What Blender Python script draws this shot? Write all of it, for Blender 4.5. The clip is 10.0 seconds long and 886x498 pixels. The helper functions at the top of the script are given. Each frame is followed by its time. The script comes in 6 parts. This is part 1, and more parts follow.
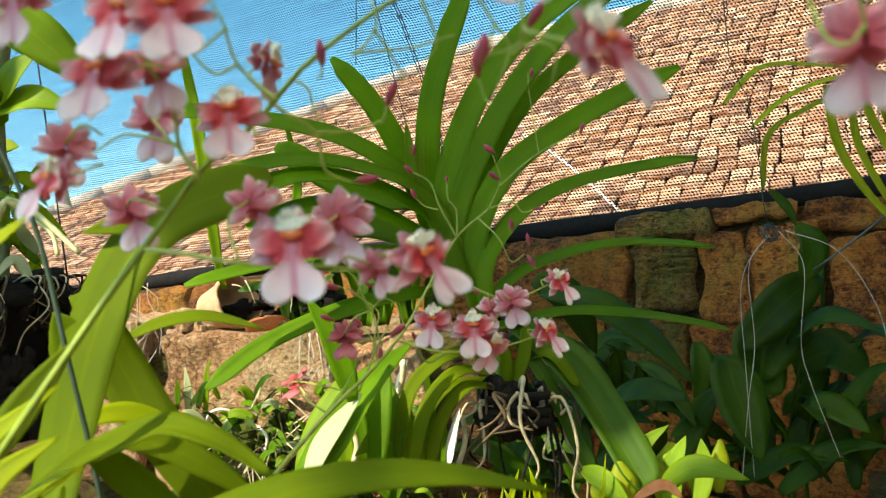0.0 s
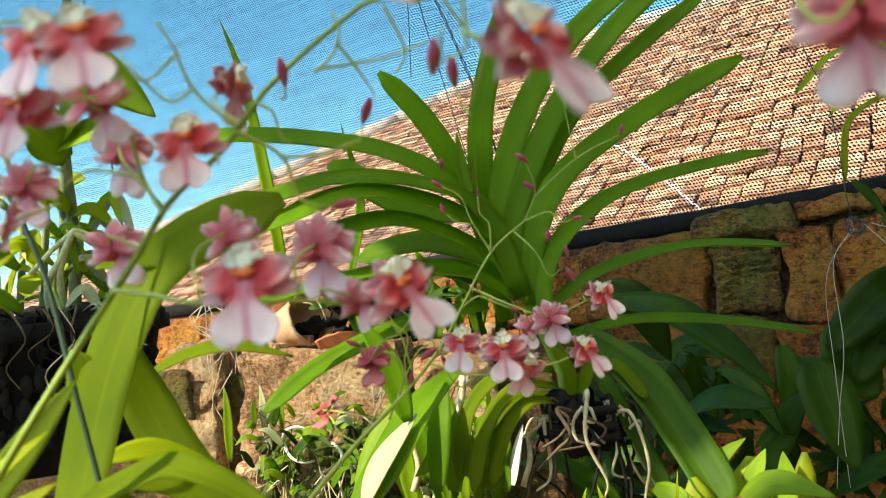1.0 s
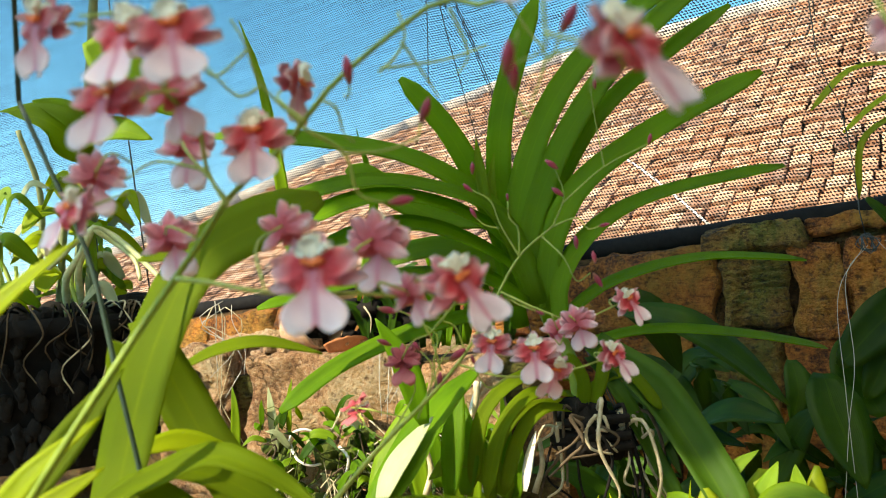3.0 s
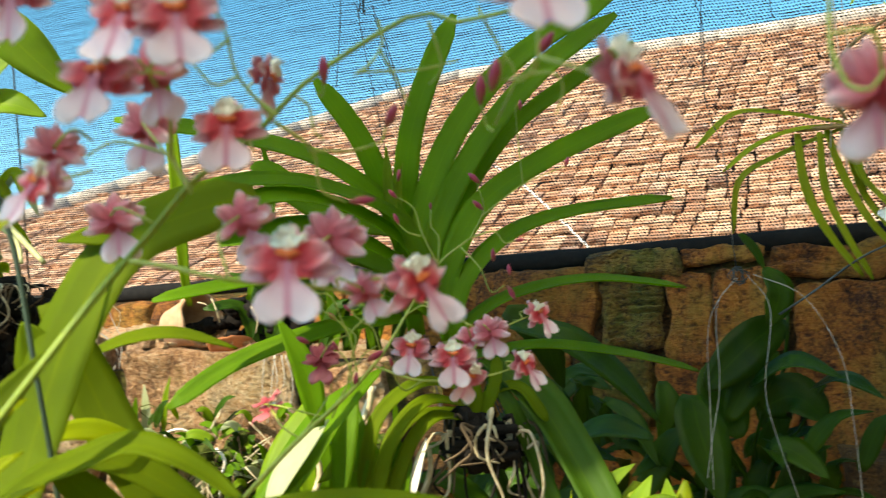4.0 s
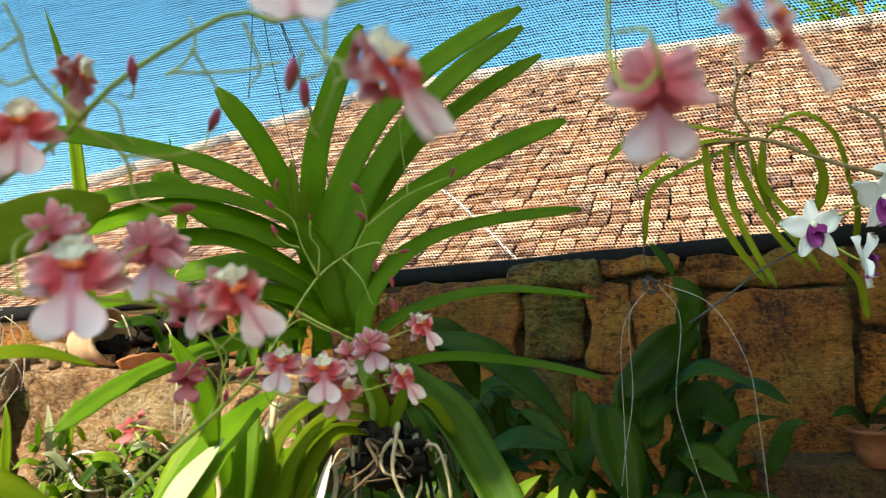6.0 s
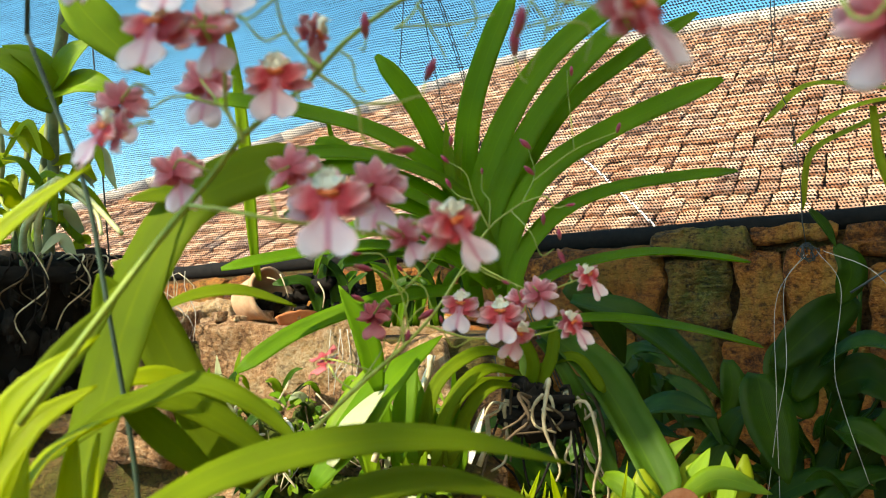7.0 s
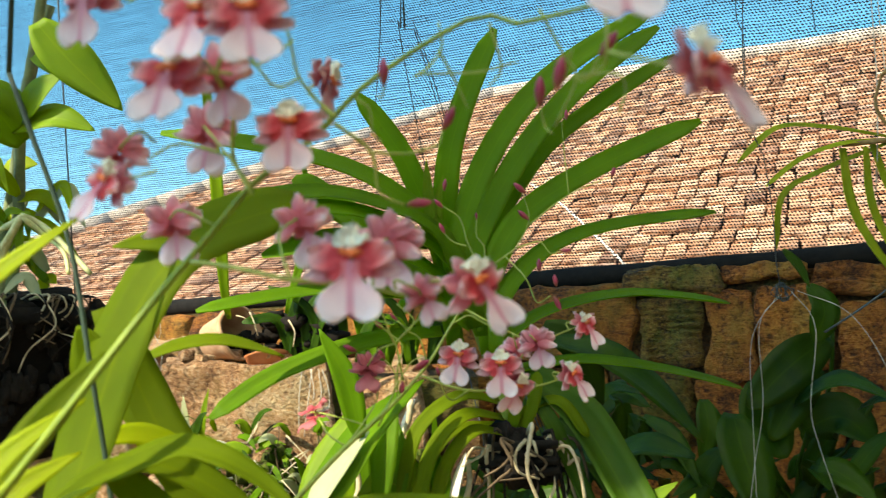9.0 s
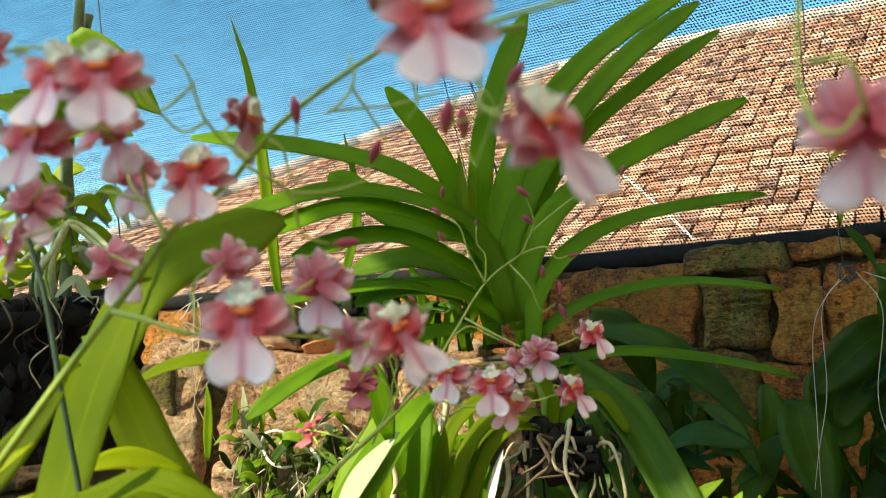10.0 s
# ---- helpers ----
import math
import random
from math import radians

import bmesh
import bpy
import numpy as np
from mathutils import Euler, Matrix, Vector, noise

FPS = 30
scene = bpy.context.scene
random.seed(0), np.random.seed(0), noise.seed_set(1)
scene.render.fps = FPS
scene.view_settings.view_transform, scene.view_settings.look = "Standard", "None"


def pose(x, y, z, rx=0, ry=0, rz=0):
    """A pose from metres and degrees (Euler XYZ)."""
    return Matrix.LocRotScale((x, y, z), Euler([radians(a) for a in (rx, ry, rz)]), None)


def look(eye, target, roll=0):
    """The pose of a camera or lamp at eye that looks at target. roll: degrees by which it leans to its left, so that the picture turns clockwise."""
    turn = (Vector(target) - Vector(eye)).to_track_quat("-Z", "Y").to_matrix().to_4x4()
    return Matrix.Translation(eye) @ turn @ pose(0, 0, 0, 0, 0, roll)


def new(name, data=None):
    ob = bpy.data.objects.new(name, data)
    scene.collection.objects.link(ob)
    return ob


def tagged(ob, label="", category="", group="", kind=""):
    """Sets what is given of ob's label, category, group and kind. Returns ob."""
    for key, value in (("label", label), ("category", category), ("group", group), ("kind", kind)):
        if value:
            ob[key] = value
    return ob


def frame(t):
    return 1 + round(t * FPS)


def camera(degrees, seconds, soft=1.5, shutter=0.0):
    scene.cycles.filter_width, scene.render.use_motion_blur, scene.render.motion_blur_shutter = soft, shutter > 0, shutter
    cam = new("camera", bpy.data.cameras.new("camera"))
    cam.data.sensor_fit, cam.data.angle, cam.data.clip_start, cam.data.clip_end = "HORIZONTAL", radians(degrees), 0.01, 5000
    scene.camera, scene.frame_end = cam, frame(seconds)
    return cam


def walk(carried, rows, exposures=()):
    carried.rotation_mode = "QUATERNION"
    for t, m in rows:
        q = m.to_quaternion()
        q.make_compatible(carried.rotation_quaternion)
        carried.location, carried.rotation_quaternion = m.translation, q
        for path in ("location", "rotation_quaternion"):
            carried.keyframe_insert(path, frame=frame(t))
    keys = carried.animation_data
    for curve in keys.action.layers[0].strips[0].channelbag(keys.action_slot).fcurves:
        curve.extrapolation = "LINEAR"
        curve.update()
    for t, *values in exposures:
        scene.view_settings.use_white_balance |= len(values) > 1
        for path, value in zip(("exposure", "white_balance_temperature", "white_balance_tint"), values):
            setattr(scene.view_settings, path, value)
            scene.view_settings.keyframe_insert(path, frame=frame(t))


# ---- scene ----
cam = camera(58.0, 10.0, soft=1.05, shutter=0.3)
cam.data.dof.use_dof, cam.data.dof.focus_distance, cam.data.dof.aperture_fstop = True, 1.3, 17.0
EYE = 1.45  # height of the first eye over the ground
# seconds, x, y, z from the first eye, yaw, pitch, roll
ROWS = [
    (0.0, 0.0001, 0.0001, 0.0001, -0.00, 2.73, -4.24),
    (0.5, 0.0277, 0.0123, 0.0012, 3.55, 3.06, -7.05),
    (1.0, 0.0308, 0.0253, 0.0043, 5.73, 3.83, -6.49),
    (1.5, 0.0315, 0.0311, 0.0040, 5.50, 4.12, -5.84),
    (2.0, 0.0252, 0.0375, -0.0061, 6.74, 3.36, -5.74),
    (2.2, 0.0231, 0.0340, -0.0045, 6.17, 3.75, -5.42),
    (3.3, 0.0136, 0.0140, 0.0023, 5.72, 4.52, -4.76),
    (3.5, 0.0121, 0.0126, -0.0011, 3.86, 4.54, -4.44),
    (4.0, -0.0090, 0.0049, 0.0001, -2.45, 4.64, -1.63),
    (4.5, 0.0096, 0.0210, -0.0078, -9.51, 3.85, -0.15),
    (5.0, 0.0200, 0.0139, -0.0026, -11.28, 5.02, -0.00),
    (5.2, 0.0232, 0.0168, -0.0046, -10.97, 4.75, -0.28),
    (6.3, 0.0269, 0.0057, -0.0007, -4.10, 5.64, -2.64),
    (6.5, 0.0241, -0.0028, -0.0023, -1.33, 5.40, -2.14),
    (7.0, 0.0015, -0.0086, -0.0141, 2.44, 3.52, -1.10),
    (7.5, -0.0193, -0.0146, -0.0134, -1.03, 3.75, -1.01),
    (8.0, -0.0289, 0.0028, -0.0122, -6.24, 4.73, -0.91),
    (8.5, -0.0293, 0.0200, -0.0163, -5.33, 4.51, 0.23),
    (9.0, -0.0173, 0.0069, -0.0044, -0.09, 5.92, -1.12),
    (9.5, 0.0101, 0.0144, 0.0119, 3.12, 5.50, -2.27),
    (10.0, 0.0302, 0.0211, 0.0158, 5.17, 4.47, -2.29),
]
walk(cam, [(t, pose(x, y, EYE + z, 0, 0, yaw) @ pose(0, 0, 0, 90 + pitch, 0, 0) @ pose(0, 0, 0, 0, 0, roll)) for t, x, y, z, yaw, pitch, roll in ROWS], [(0.0, 1.12, 7200, 9), (1.0, 1.18, 7200, 9), (2.0, 1.11, 7200, 9), (9.0, 1.10, 7200, 9), (9.5, 1.02, 7200, 9), (10.0, 1.02, 7200, 9)])

# ---- light ----
SUN_FROM = Vector((-0.60, -0.48, 0.64)).normalized()
world = bpy.data.worlds.new("sky")
scene.world = world
world.use_nodes = True
wn = world.node_tree
sky = wn.nodes.new("ShaderNodeTexSky")
sky.sky_type = "NISHITA"
sky.sun_disc = False
sky.sun_elevation = math.asin(SUN_FROM.z)
sky.sun_rotation = math.atan2(SUN_FROM.x, SUN_FROM.y)
sky.altitude, sky.air_density, sky.dust_density, sky.ozone_density = 1500, 1.0, 0.0, 1.6
hue = wn.nodes.new("ShaderNodeHueSaturation")
hue.inputs["Hue"].default_value, hue.inputs["Saturation"].default_value = 0.476, 1.28
wn.links.new(sky.outputs[0], hue.inputs["Color"])
wn.links.new(hue.outputs[0], wn.nodes["Background"].inputs[0])
wn.nodes["Background"].inputs[1].default_value = 0.155
sun = new("sun", bpy.data.lights.new("sun", "SUN"))
sun.data.energy, sun.data.angle, sun.data.color = 5.0, radians(0.6), (1.0, 0.91, 0.74)
sun.matrix_world = look(SUN_FROM * 20, (0, 0, 0))


# ---- materials ----
def material(name):
    m = bpy.data.materials.new(name)
    m.use_nodes = True
    t = m.node_tree
    return m, t, t.nodes["Principled BSDF"], t.nodes["Material Output"]


def node(t, kind, **inputs):
    nd = t.nodes.new(kind)
    for k, v in inputs.items():
        nd.inputs[k.replace("_", " ")].default_value = v
    return nd


def coords(t, scale=(1, 1, 1), uv=False):
    tc = t.nodes.new("ShaderNodeTexCoord")
    mp = t.nodes.new("ShaderNodeMapping")
    mp.inputs["Scale"].default_value = scale
    t.links.new(tc.outputs["UV" if uv else "Object"], mp.inputs[0])
    return mp.outputs[0]


def noisy(t, vec, scale, detail=5.0, rough=0.6):
    nd = node(t, "ShaderNodeTexNoise", Scale=scale, Detail=detail, Roughness=rough)
    t.links.new(vec, nd.inputs["Vector"])
    return nd.outputs["Fac"]


def ramp(t, fac, stops):
    r = t.nodes.new("ShaderNodeValToRGB")
    while len(r.color_ramp.elements) < len(stops):
        r.color_ramp.elements.new(0.5)
    for el, (p, c) in zip(r.color_ramp.elements, stops):
        el.position, el.color = p, (*c, 1)
    t.links.new(fac, r.inputs[0])
    return r.outputs[0]


def mixed(t, fac, a, b, mode="MIX"):
    m = t.nodes.new("ShaderNodeMix")
    m.data_type, m.blend_type = "RGBA", mode
    for sock, val in ((m.inputs[0], fac), (m.inputs[6], a), (m.inputs[7], b)):
        if isinstance(val, bpy.types.NodeSocket):
            t.links.new(val, sock)
        elif isinstance(val, tuple):
            sock.default_value = (*val, 1)
        else:
            sock.default_value = val
    return m.outputs[2]


def mathop(t, op, a, b=0.0):
    m = t.nodes.new("ShaderNodeMath")
    m.operation = op
    for sock, val in ((m.inputs[0], a), (m.inputs[1], b)):
        if isinstance(val, bpy.types.NodeSocket):
            t.links.new(val, sock)
        else:
            sock.default_value = val
    return m.outputs[0]


def bump(t, bsdf, height, strength, dist):
    b = node(t, "ShaderNodeBump", Strength=strength, Distance=dist)
    t.links.new(height, b.inputs["Height"])
    t.links.new(b.outputs[0], bsdf.inputs["Normal"])


def tinted(t, col, amount=0.25):
    """Slight value shift from object to object."""
    oi = t.nodes.new("ShaderNodeObjectInfo")
    v = mathop(t, "ADD", mathop(t, "MULTIPLY", oi.outputs["Random"], amount), 1 - amount / 2)
    h = node(t, "ShaderNodeHueSaturation")
    t.links.new(v, h.inputs["Value"])
    t.links.new(col, h.inputs["Color"])
    return h.outputs[0]


def leaf_material(name, dark, light, through_col, share=0.35, rough=0.38, spots=0.0, spec=0.4):
    m, t, bs, out = material(name)
    uv = coords(t, (1, 1, 1), True)
    vec = coords(t)
    big = noisy(t, vec, 14, 3)
    fine = noisy(t, coords(t, (60, 5, 1), True), 1.6, 4, 0.7)
    col = ramp(t, mathop(t, "ADD", mathop(t, "MULTIPLY", big, 0.65), mathop(t, "MULTIPLY", fine, 0.35)), [(0.3, dark), (0.72, light)])
    sp = t.nodes.new("ShaderNodeSeparateXYZ")
    t.links.new(uv, sp.inputs[0])
    rib = mathop(t, "ABSOLUTE", mathop(t, "SUBTRACT", sp.outputs[0], 0.5))
    ribf = mathop(t, "LESS_THAN", rib, 0.025)
    col = mixed(t, mathop(t, "MULTIPLY", ribf, 0.15), col, through_col)
    if spots:
        blot = mathop(t, "GREATER_THAN", noisy(t, vec, 90, 2), 0.70)
        col = mixed(t, mathop(t, "MULTIPLY", blot, spots), col, (0.05, 0.035, 0.012))
    col = tinted(t, col, 0.3)
    t.links.new(col, bs.inputs["Base Color"])
    bs.inputs["Roughness"].default_value = rough
    bs.inputs["Specular IOR Level"].default_value = spec
    wave = node(t, "ShaderNodeTexWave", Scale=9.0, Distortion=0.6)
    t.links.new(uv, wave.inputs["Vector"])
    bump(t, bs, mathop(t, "ADD", mathop(t, "MULTIPLY", wave.outputs["Fac"], 0.4), fine), 0.25, 0.0015)
    tr = node(t, "ShaderNodeBsdfTranslucent", Color=(*through_col, 1))
    mx = node(t, "ShaderNodeMixShader", Fac=share)
    t.links.new(bs.outputs[0], mx.inputs[1])
    t.links.new(tr.outputs[0], mx.inputs[2])
    t.links.new(mx.outputs[0], out.inputs[0])
    return m


def petal_material(name, stops, reach, grain=0.35, share=0.3, streak=0.0):
    """Colour runs from the flower's heart outwards, with mottling."""
    m, t, bs, out = material(name)
    vec = coords(t)
    ln = t.nodes.new("ShaderNodeVectorMath")
    ln.operation = "LENGTH"
    t.links.new(vec, ln.inputs[0])
    d = mathop(t, "MULTIPLY", ln.outputs["Value"], 1 / reach)
    mott = noisy(t, vec, 260, 4, 0.7)
    d = mathop(t, "ADD", d, mathop(t, "MULTIPLY", mathop(t, "SUBTRACT", mott, 0.5), grain * 2))
    col = ramp(t, d, stops)
    if streak:
        sp = t.nodes.new("ShaderNodeSeparateXYZ")
        t.links.new(vec, sp.inputs[0])
        off = mathop(t, "MULTIPLY", mathop(t, "ABSOLUTE", sp.outputs[0]), 1 / streak)
        line = ramp(t, off, [(0.35, (0.8, 0.8, 0.8)), (1.0, (0, 0, 0))])
        col = mixed(t, line, col, (0.74, 0.30, 0.40))
    col = tinted(t, col, 0.25)
    t.links.new(col, bs.inputs["Base Color"])
    bs.inputs["Roughness"].default_value = 0.55
    bump(t, bs, noisy(t, vec, 900, 2), 0.3, 0.0004)
    tr = t.nodes.new("ShaderNodeBsdfTranslucent")
    t.links.new(col, tr.inputs["Color"])
    mx = node(t, "ShaderNodeMixShader", Fac=share)
    t.links.new(bs.outputs[0], mx.inputs[1])
    t.links.new(tr.outputs[0], mx.inputs[2])
    t.links.new(mx.outputs[0], out.inputs[0])
    return m


def plain_material(name, a, b, scale=30, rough=0.7, relief=0.0, metal=0.0):
    m, t, bs, out = material(name)
    vec = coords(t)
    nz = noisy(t, vec, scale, 6, 0.65)
    t.links.new(tinted(t, ramp(t, nz, [(0.3, a), (0.7, b)]), 0.2), bs.inputs["Base Color"])
    bs.inputs["Roughness"].default_value = rough
    bs.inputs["Specular IOR Level"].default_value = 0.5 if rough < 0.8 else 0.2
    bs.inputs["Metallic"].default_value = metal
    if relief:
        bump(t, bs, nz, 0.6, relief)
    return m


def stone_material(name, dark, mid, light, moss, seam=0.6):
    m, t, bs, out = material(name)
    vec = coords(t)
    coarse = noisy(t, vec, 7, 6, 0.65)
    grain = noisy(t, vec, 120, 5, 0.75)
    pits = noisy(t, vec, 62, 5, 0.7)
    f = mathop(t, "ADD", mathop(t, "MULTIPLY", coarse, 0.6), mathop(t, "MULTIPLY", grain, 0.4))
    col = tinted(t, ramp(t, f, [(0.40, dark), (0.5, mid), (0.60, light)]), 0.5)
    green = noisy(t, coords(t, (1, 1, 0.7)), 5.5, 6, 0.7)
    gm = ramp(t, green, [(0.50, (0, 0, 0)), (0.62, (1, 1, 1))])
    col = mixed(t, mathop(t, "MULTIPLY", gm, moss), col, (0.11, 0.125, 0.010))
    lichen = ramp(t, noisy(t, vec, 65, 5, 0.75), [(0.54, (0, 0, 0)), (0.62, (1, 1, 1))])
    col = mixed(t, mathop(t, "MULTIPLY", lichen, 0.35), col, light)
    # Pits are darkened in colour too, as shade the bump alone hardly shows.
    hole = ramp(t, pits, [(0.36, (0.20, 0.15, 0.12)), (0.46, (1, 1, 1))])
    col = mixed(t, 0.7, col, hole, "MULTIPLY")
    seams = ramp(t, noisy(t, coords(t, (1, 1, 3.2)), 34, 4, 0.7), [(0.36, (0.25, 0.22, 0.2)), (0.47, (1, 1, 1))])
    col = mixed(t, seam, col, seams, "MULTIPLY")
    t.links.new(col, bs.inputs["Base Color"])
    bs.inputs["Roughness"].default_value = 0.92
    rel = mathop(t, "ADD", mathop(t, "MULTIPLY", pits, 0.8), mathop(t, "ADD", mathop(t, "MULTIPLY", grain, 0.6), coarse))
    layers = noisy(t, coords(t, (1, 1, 5)), 9, 5, 0.7)
    bump(t, bs, mathop(t, "ADD", rel, mathop(t, "MULTIPLY", layers, 0.4 + seam)), 1.0, 0.03)
    return m


VANDA = leaf_material("vanda_leaf", (0.056, 0.136, 0.004), (0.155, 0.300, 0.008), (0.33, 0.57, 0.006), 0.50, 0.5, 0.35, 0.14)
# Darker copy of the vanda leaf; shade under the fan is in its colour.
SHADED_VANDA = leaf_material("shaded_vanda_leaf", (0.024, 0.066, 0.004), (0.066, 0.140, 0.010), (0.17, 0.30, 0.008), 0.30, 0.45, 0.4, 0.14)
ONCID = leaf_material("oncidium_leaf", (0.070, 0.120, 0.003), (0.150, 0.220, 0.004), (0.36, 0.44, 0.003), 0.5, 0.6, 0.0, 0.10)
# Extra dark green, so part of the wall's shade sits in this colour.
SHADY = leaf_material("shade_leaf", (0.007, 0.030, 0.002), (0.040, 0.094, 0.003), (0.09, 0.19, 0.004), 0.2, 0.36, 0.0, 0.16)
FRESH = leaf_material("fresh_leaf", (0.09, 0.19, 0.006), (0.23, 0.36, 0.012), (0.48, 0.60, 0.012), 0.4, 0.45, 0.0, 0.2)
# Leaf green pushed to bright yellow: direct sun is put into this colour.
SUNLIT_LEAF = leaf_material("sunlit_leaf", (0.21, 0.32, 0.004), (0.37, 0.45, 0.006), (0.60, 0.64, 0.005), 0.5, 0.45, 0.0, 0.15)
STRIPED = leaf_material("strap_leaf", (0.17, 0.25, 0.008), (0.36, 0.42, 0.02), (0.56, 0.62, 0.02), 0.4, 0.5, 0.0, 0.2)
# Pale for dry leaves, and for sun glare painted onto sunlit ones.
PALE_LEAF = leaf_material("pale_leaf", (0.30, 0.36, 0.16), (0.55, 0.58, 0.36), (0.5, 0.55, 0.25), 0.3, 0.5)
PETAL = petal_material("lobe_red", [(0.0, (0.62, 0.04, 0.04)), (0.52, (0.72, 0.07, 0.09)), (0.76, (0.77, 0.25, 0.26)), (0.98, (0.87, 0.57, 0.57))], 0.0125, 0.16, 0.35)
BACK = petal_material("petal_mauve", [(0.0, (0.48, 0.04, 0.05)), (0.35, (0.66, 0.12, 0.155)), (0.72, (0.77, 0.32, 0.36)), (0.98, (0.90, 0.68, 0.68))], 0.0135, 0.25, 0.35)
ROSE = petal_material("petal_rose", [(0.0, (0.30, 0.02, 0.03)), (0.5, (0.40, 0.050, 0.065)), (1.0, (0.52, 0.15, 0.165))], 0.0135, 0.25, 0.35)
LIP = petal_material("lip_pink", [(0.0, (0.62, 0.05, 0.06)), (0.26, (0.76, 0.22, 0.26)), (0.44, (0.90, 0.64, 0.68)), (1.0, (0.94, 0.83, 0.84))], 0.019, 0.10, 0.35, 0.0016)
LIP_BACK = petal_material("lip_back", [(0.0, (0.52, 0.10, 0.15)), (0.4, (0.74, 0.37, 0.41)), (1.0, (0.93, 0.82, 0.83))], 0.019, 0.16, 0.3, 0.0014)
BUD = petal_material("bud_red", [(0.0, (0.30, 0.12, 0.05)), (0.5, (0.42, 0.04, 0.09)), (1.0, (0.50, 0.10, 0.16))], 0.012)
CREAM = plain_material("column_cream", (0.94, 0.85, 0.62), (0.96, 0.93, 0.80), 500, 0.6)
CALLUS = plain_material("callus_orange", (0.72, 0.12, 0.03), (0.82, 0.22, 0.05), 400, 0.5)
WHITE_PETAL = petal_material("white_petal", [(0.0, (0.72, 0.80, 0.60)), (0.3, (0.88, 0.89, 0.86)), (1.0, (0.92, 0.92, 0.90))], 0.06, 0.1)
PURPLE = petal_material("purple_lip", [(0.0, (0.20, 0.006, 0.15)), (0.6, (0.31, 0.012, 0.23)), (1.0, (0.48, 0.12, 0.42))], 0.04, 0.2)
STEM = plain_material("green_stem", (0.15, 0.23, 0.012), (0.28, 0.38, 0.03), 80, 0.5)
PALE_STEM = plain_material("pale_green_stem", (0.24, 0.32, 0.04), (0.40, 0.46, 0.08), 120, 0.5)
SUN_STEM = plain_material("papery_pale_stem", (0.34, 0.38, 0.12), (0.62, 0.62, 0.34), 110, 0.55)
BROWN_STEM = plain_material("brown_stem", (0.12, 0.075, 0.025), (0.26, 0.17, 0.06), 60, 0.7)
CANE = plain_material("grey_green_cane", (0.10, 0.13, 0.05), (0.22, 0.25, 0.10), 40, 0.65, 0.002)
ROOT = plain_material("silver_root", (0.26, 0.20, 0.10), (0.60, 0.53, 0.36), 70, 0.7, 0.001)
DARK_ROOT = plain_material("brown_root", (0.05, 0.035, 0.02), (0.14, 0.10, 0.06), 70, 0.85, 0.001)
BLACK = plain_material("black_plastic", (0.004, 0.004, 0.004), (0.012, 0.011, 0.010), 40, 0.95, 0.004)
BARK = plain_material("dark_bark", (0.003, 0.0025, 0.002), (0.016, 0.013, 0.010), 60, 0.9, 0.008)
TERRA = plain_material("terracotta", (0.34, 0.11, 0.04), (0.55, 0.24, 0.11), 25, 0.85, 0.001)
# Darker terracotta copy: the corner's shade is put into the pot's colour.
SHADED_TERRA = plain_material("shaded_terracotta", (0.15, 0.050, 0.020), (0.27, 0.105, 0.045), 25, 0.8, 0.001)
PALE_TERRA = plain_material("pale_terracotta", (0.40, 0.22, 0.115), (0.60, 0.40, 0.25), 25, 0.85, 0.002)
WHITE_ROOT = plain_material("white_root", (0.62, 0.58, 0.48), (0.82, 0.80, 0.72), 60, 0.7, 0.001)
WIRE = plain_material("dark_wire", (0.02, 0.03, 0.03), (0.05, 0.06, 0.06), 60, 0.5)
ROD = plain_material("green_coated_rod", (0.012, 0.03, 0.014), (0.03, 0.06, 0.03), 80, 0.5)
THREAD = plain_material("white_thread", (0.34, 0.32, 0.27), (0.52, 0.50, 0.44), 200, 0.8)
MOSS = plain_material("moss", (0.02, 0.03, 0.006), (0.10, 0.13, 0.02), 60, 0.95, 0.008)
# Sandstone with shade in its colour; a paler copy below carries the sun.
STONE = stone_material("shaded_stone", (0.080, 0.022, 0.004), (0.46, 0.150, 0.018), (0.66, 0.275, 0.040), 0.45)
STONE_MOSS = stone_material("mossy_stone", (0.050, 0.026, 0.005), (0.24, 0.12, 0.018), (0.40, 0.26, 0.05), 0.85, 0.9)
STONE_SUNLIT = stone_material("sunlit_stone", (0.24, 0.105, 0.040), (0.63, 0.35, 0.165), (0.82, 0.62, 0.40), 0.35, 0.0)
# Dark joints; also stones whose shade is put into their colour.
JOINT_SHADE = stone_material("joint_and_shaded_stone", (0.04, 0.022, 0.006), (0.13, 0.065, 0.016), (0.22, 0.12, 0.03), 0.7)
PLASTER = plain_material("plaster", (0.34, 0.28, 0.20), (0.48, 0.41, 0.31), 6, 0.9, 0.002)
EARTH = plain_material("earth", (0.09, 0.055, 0.025), (0.18, 0.115, 0.055), 4, 0.95, 0.01)


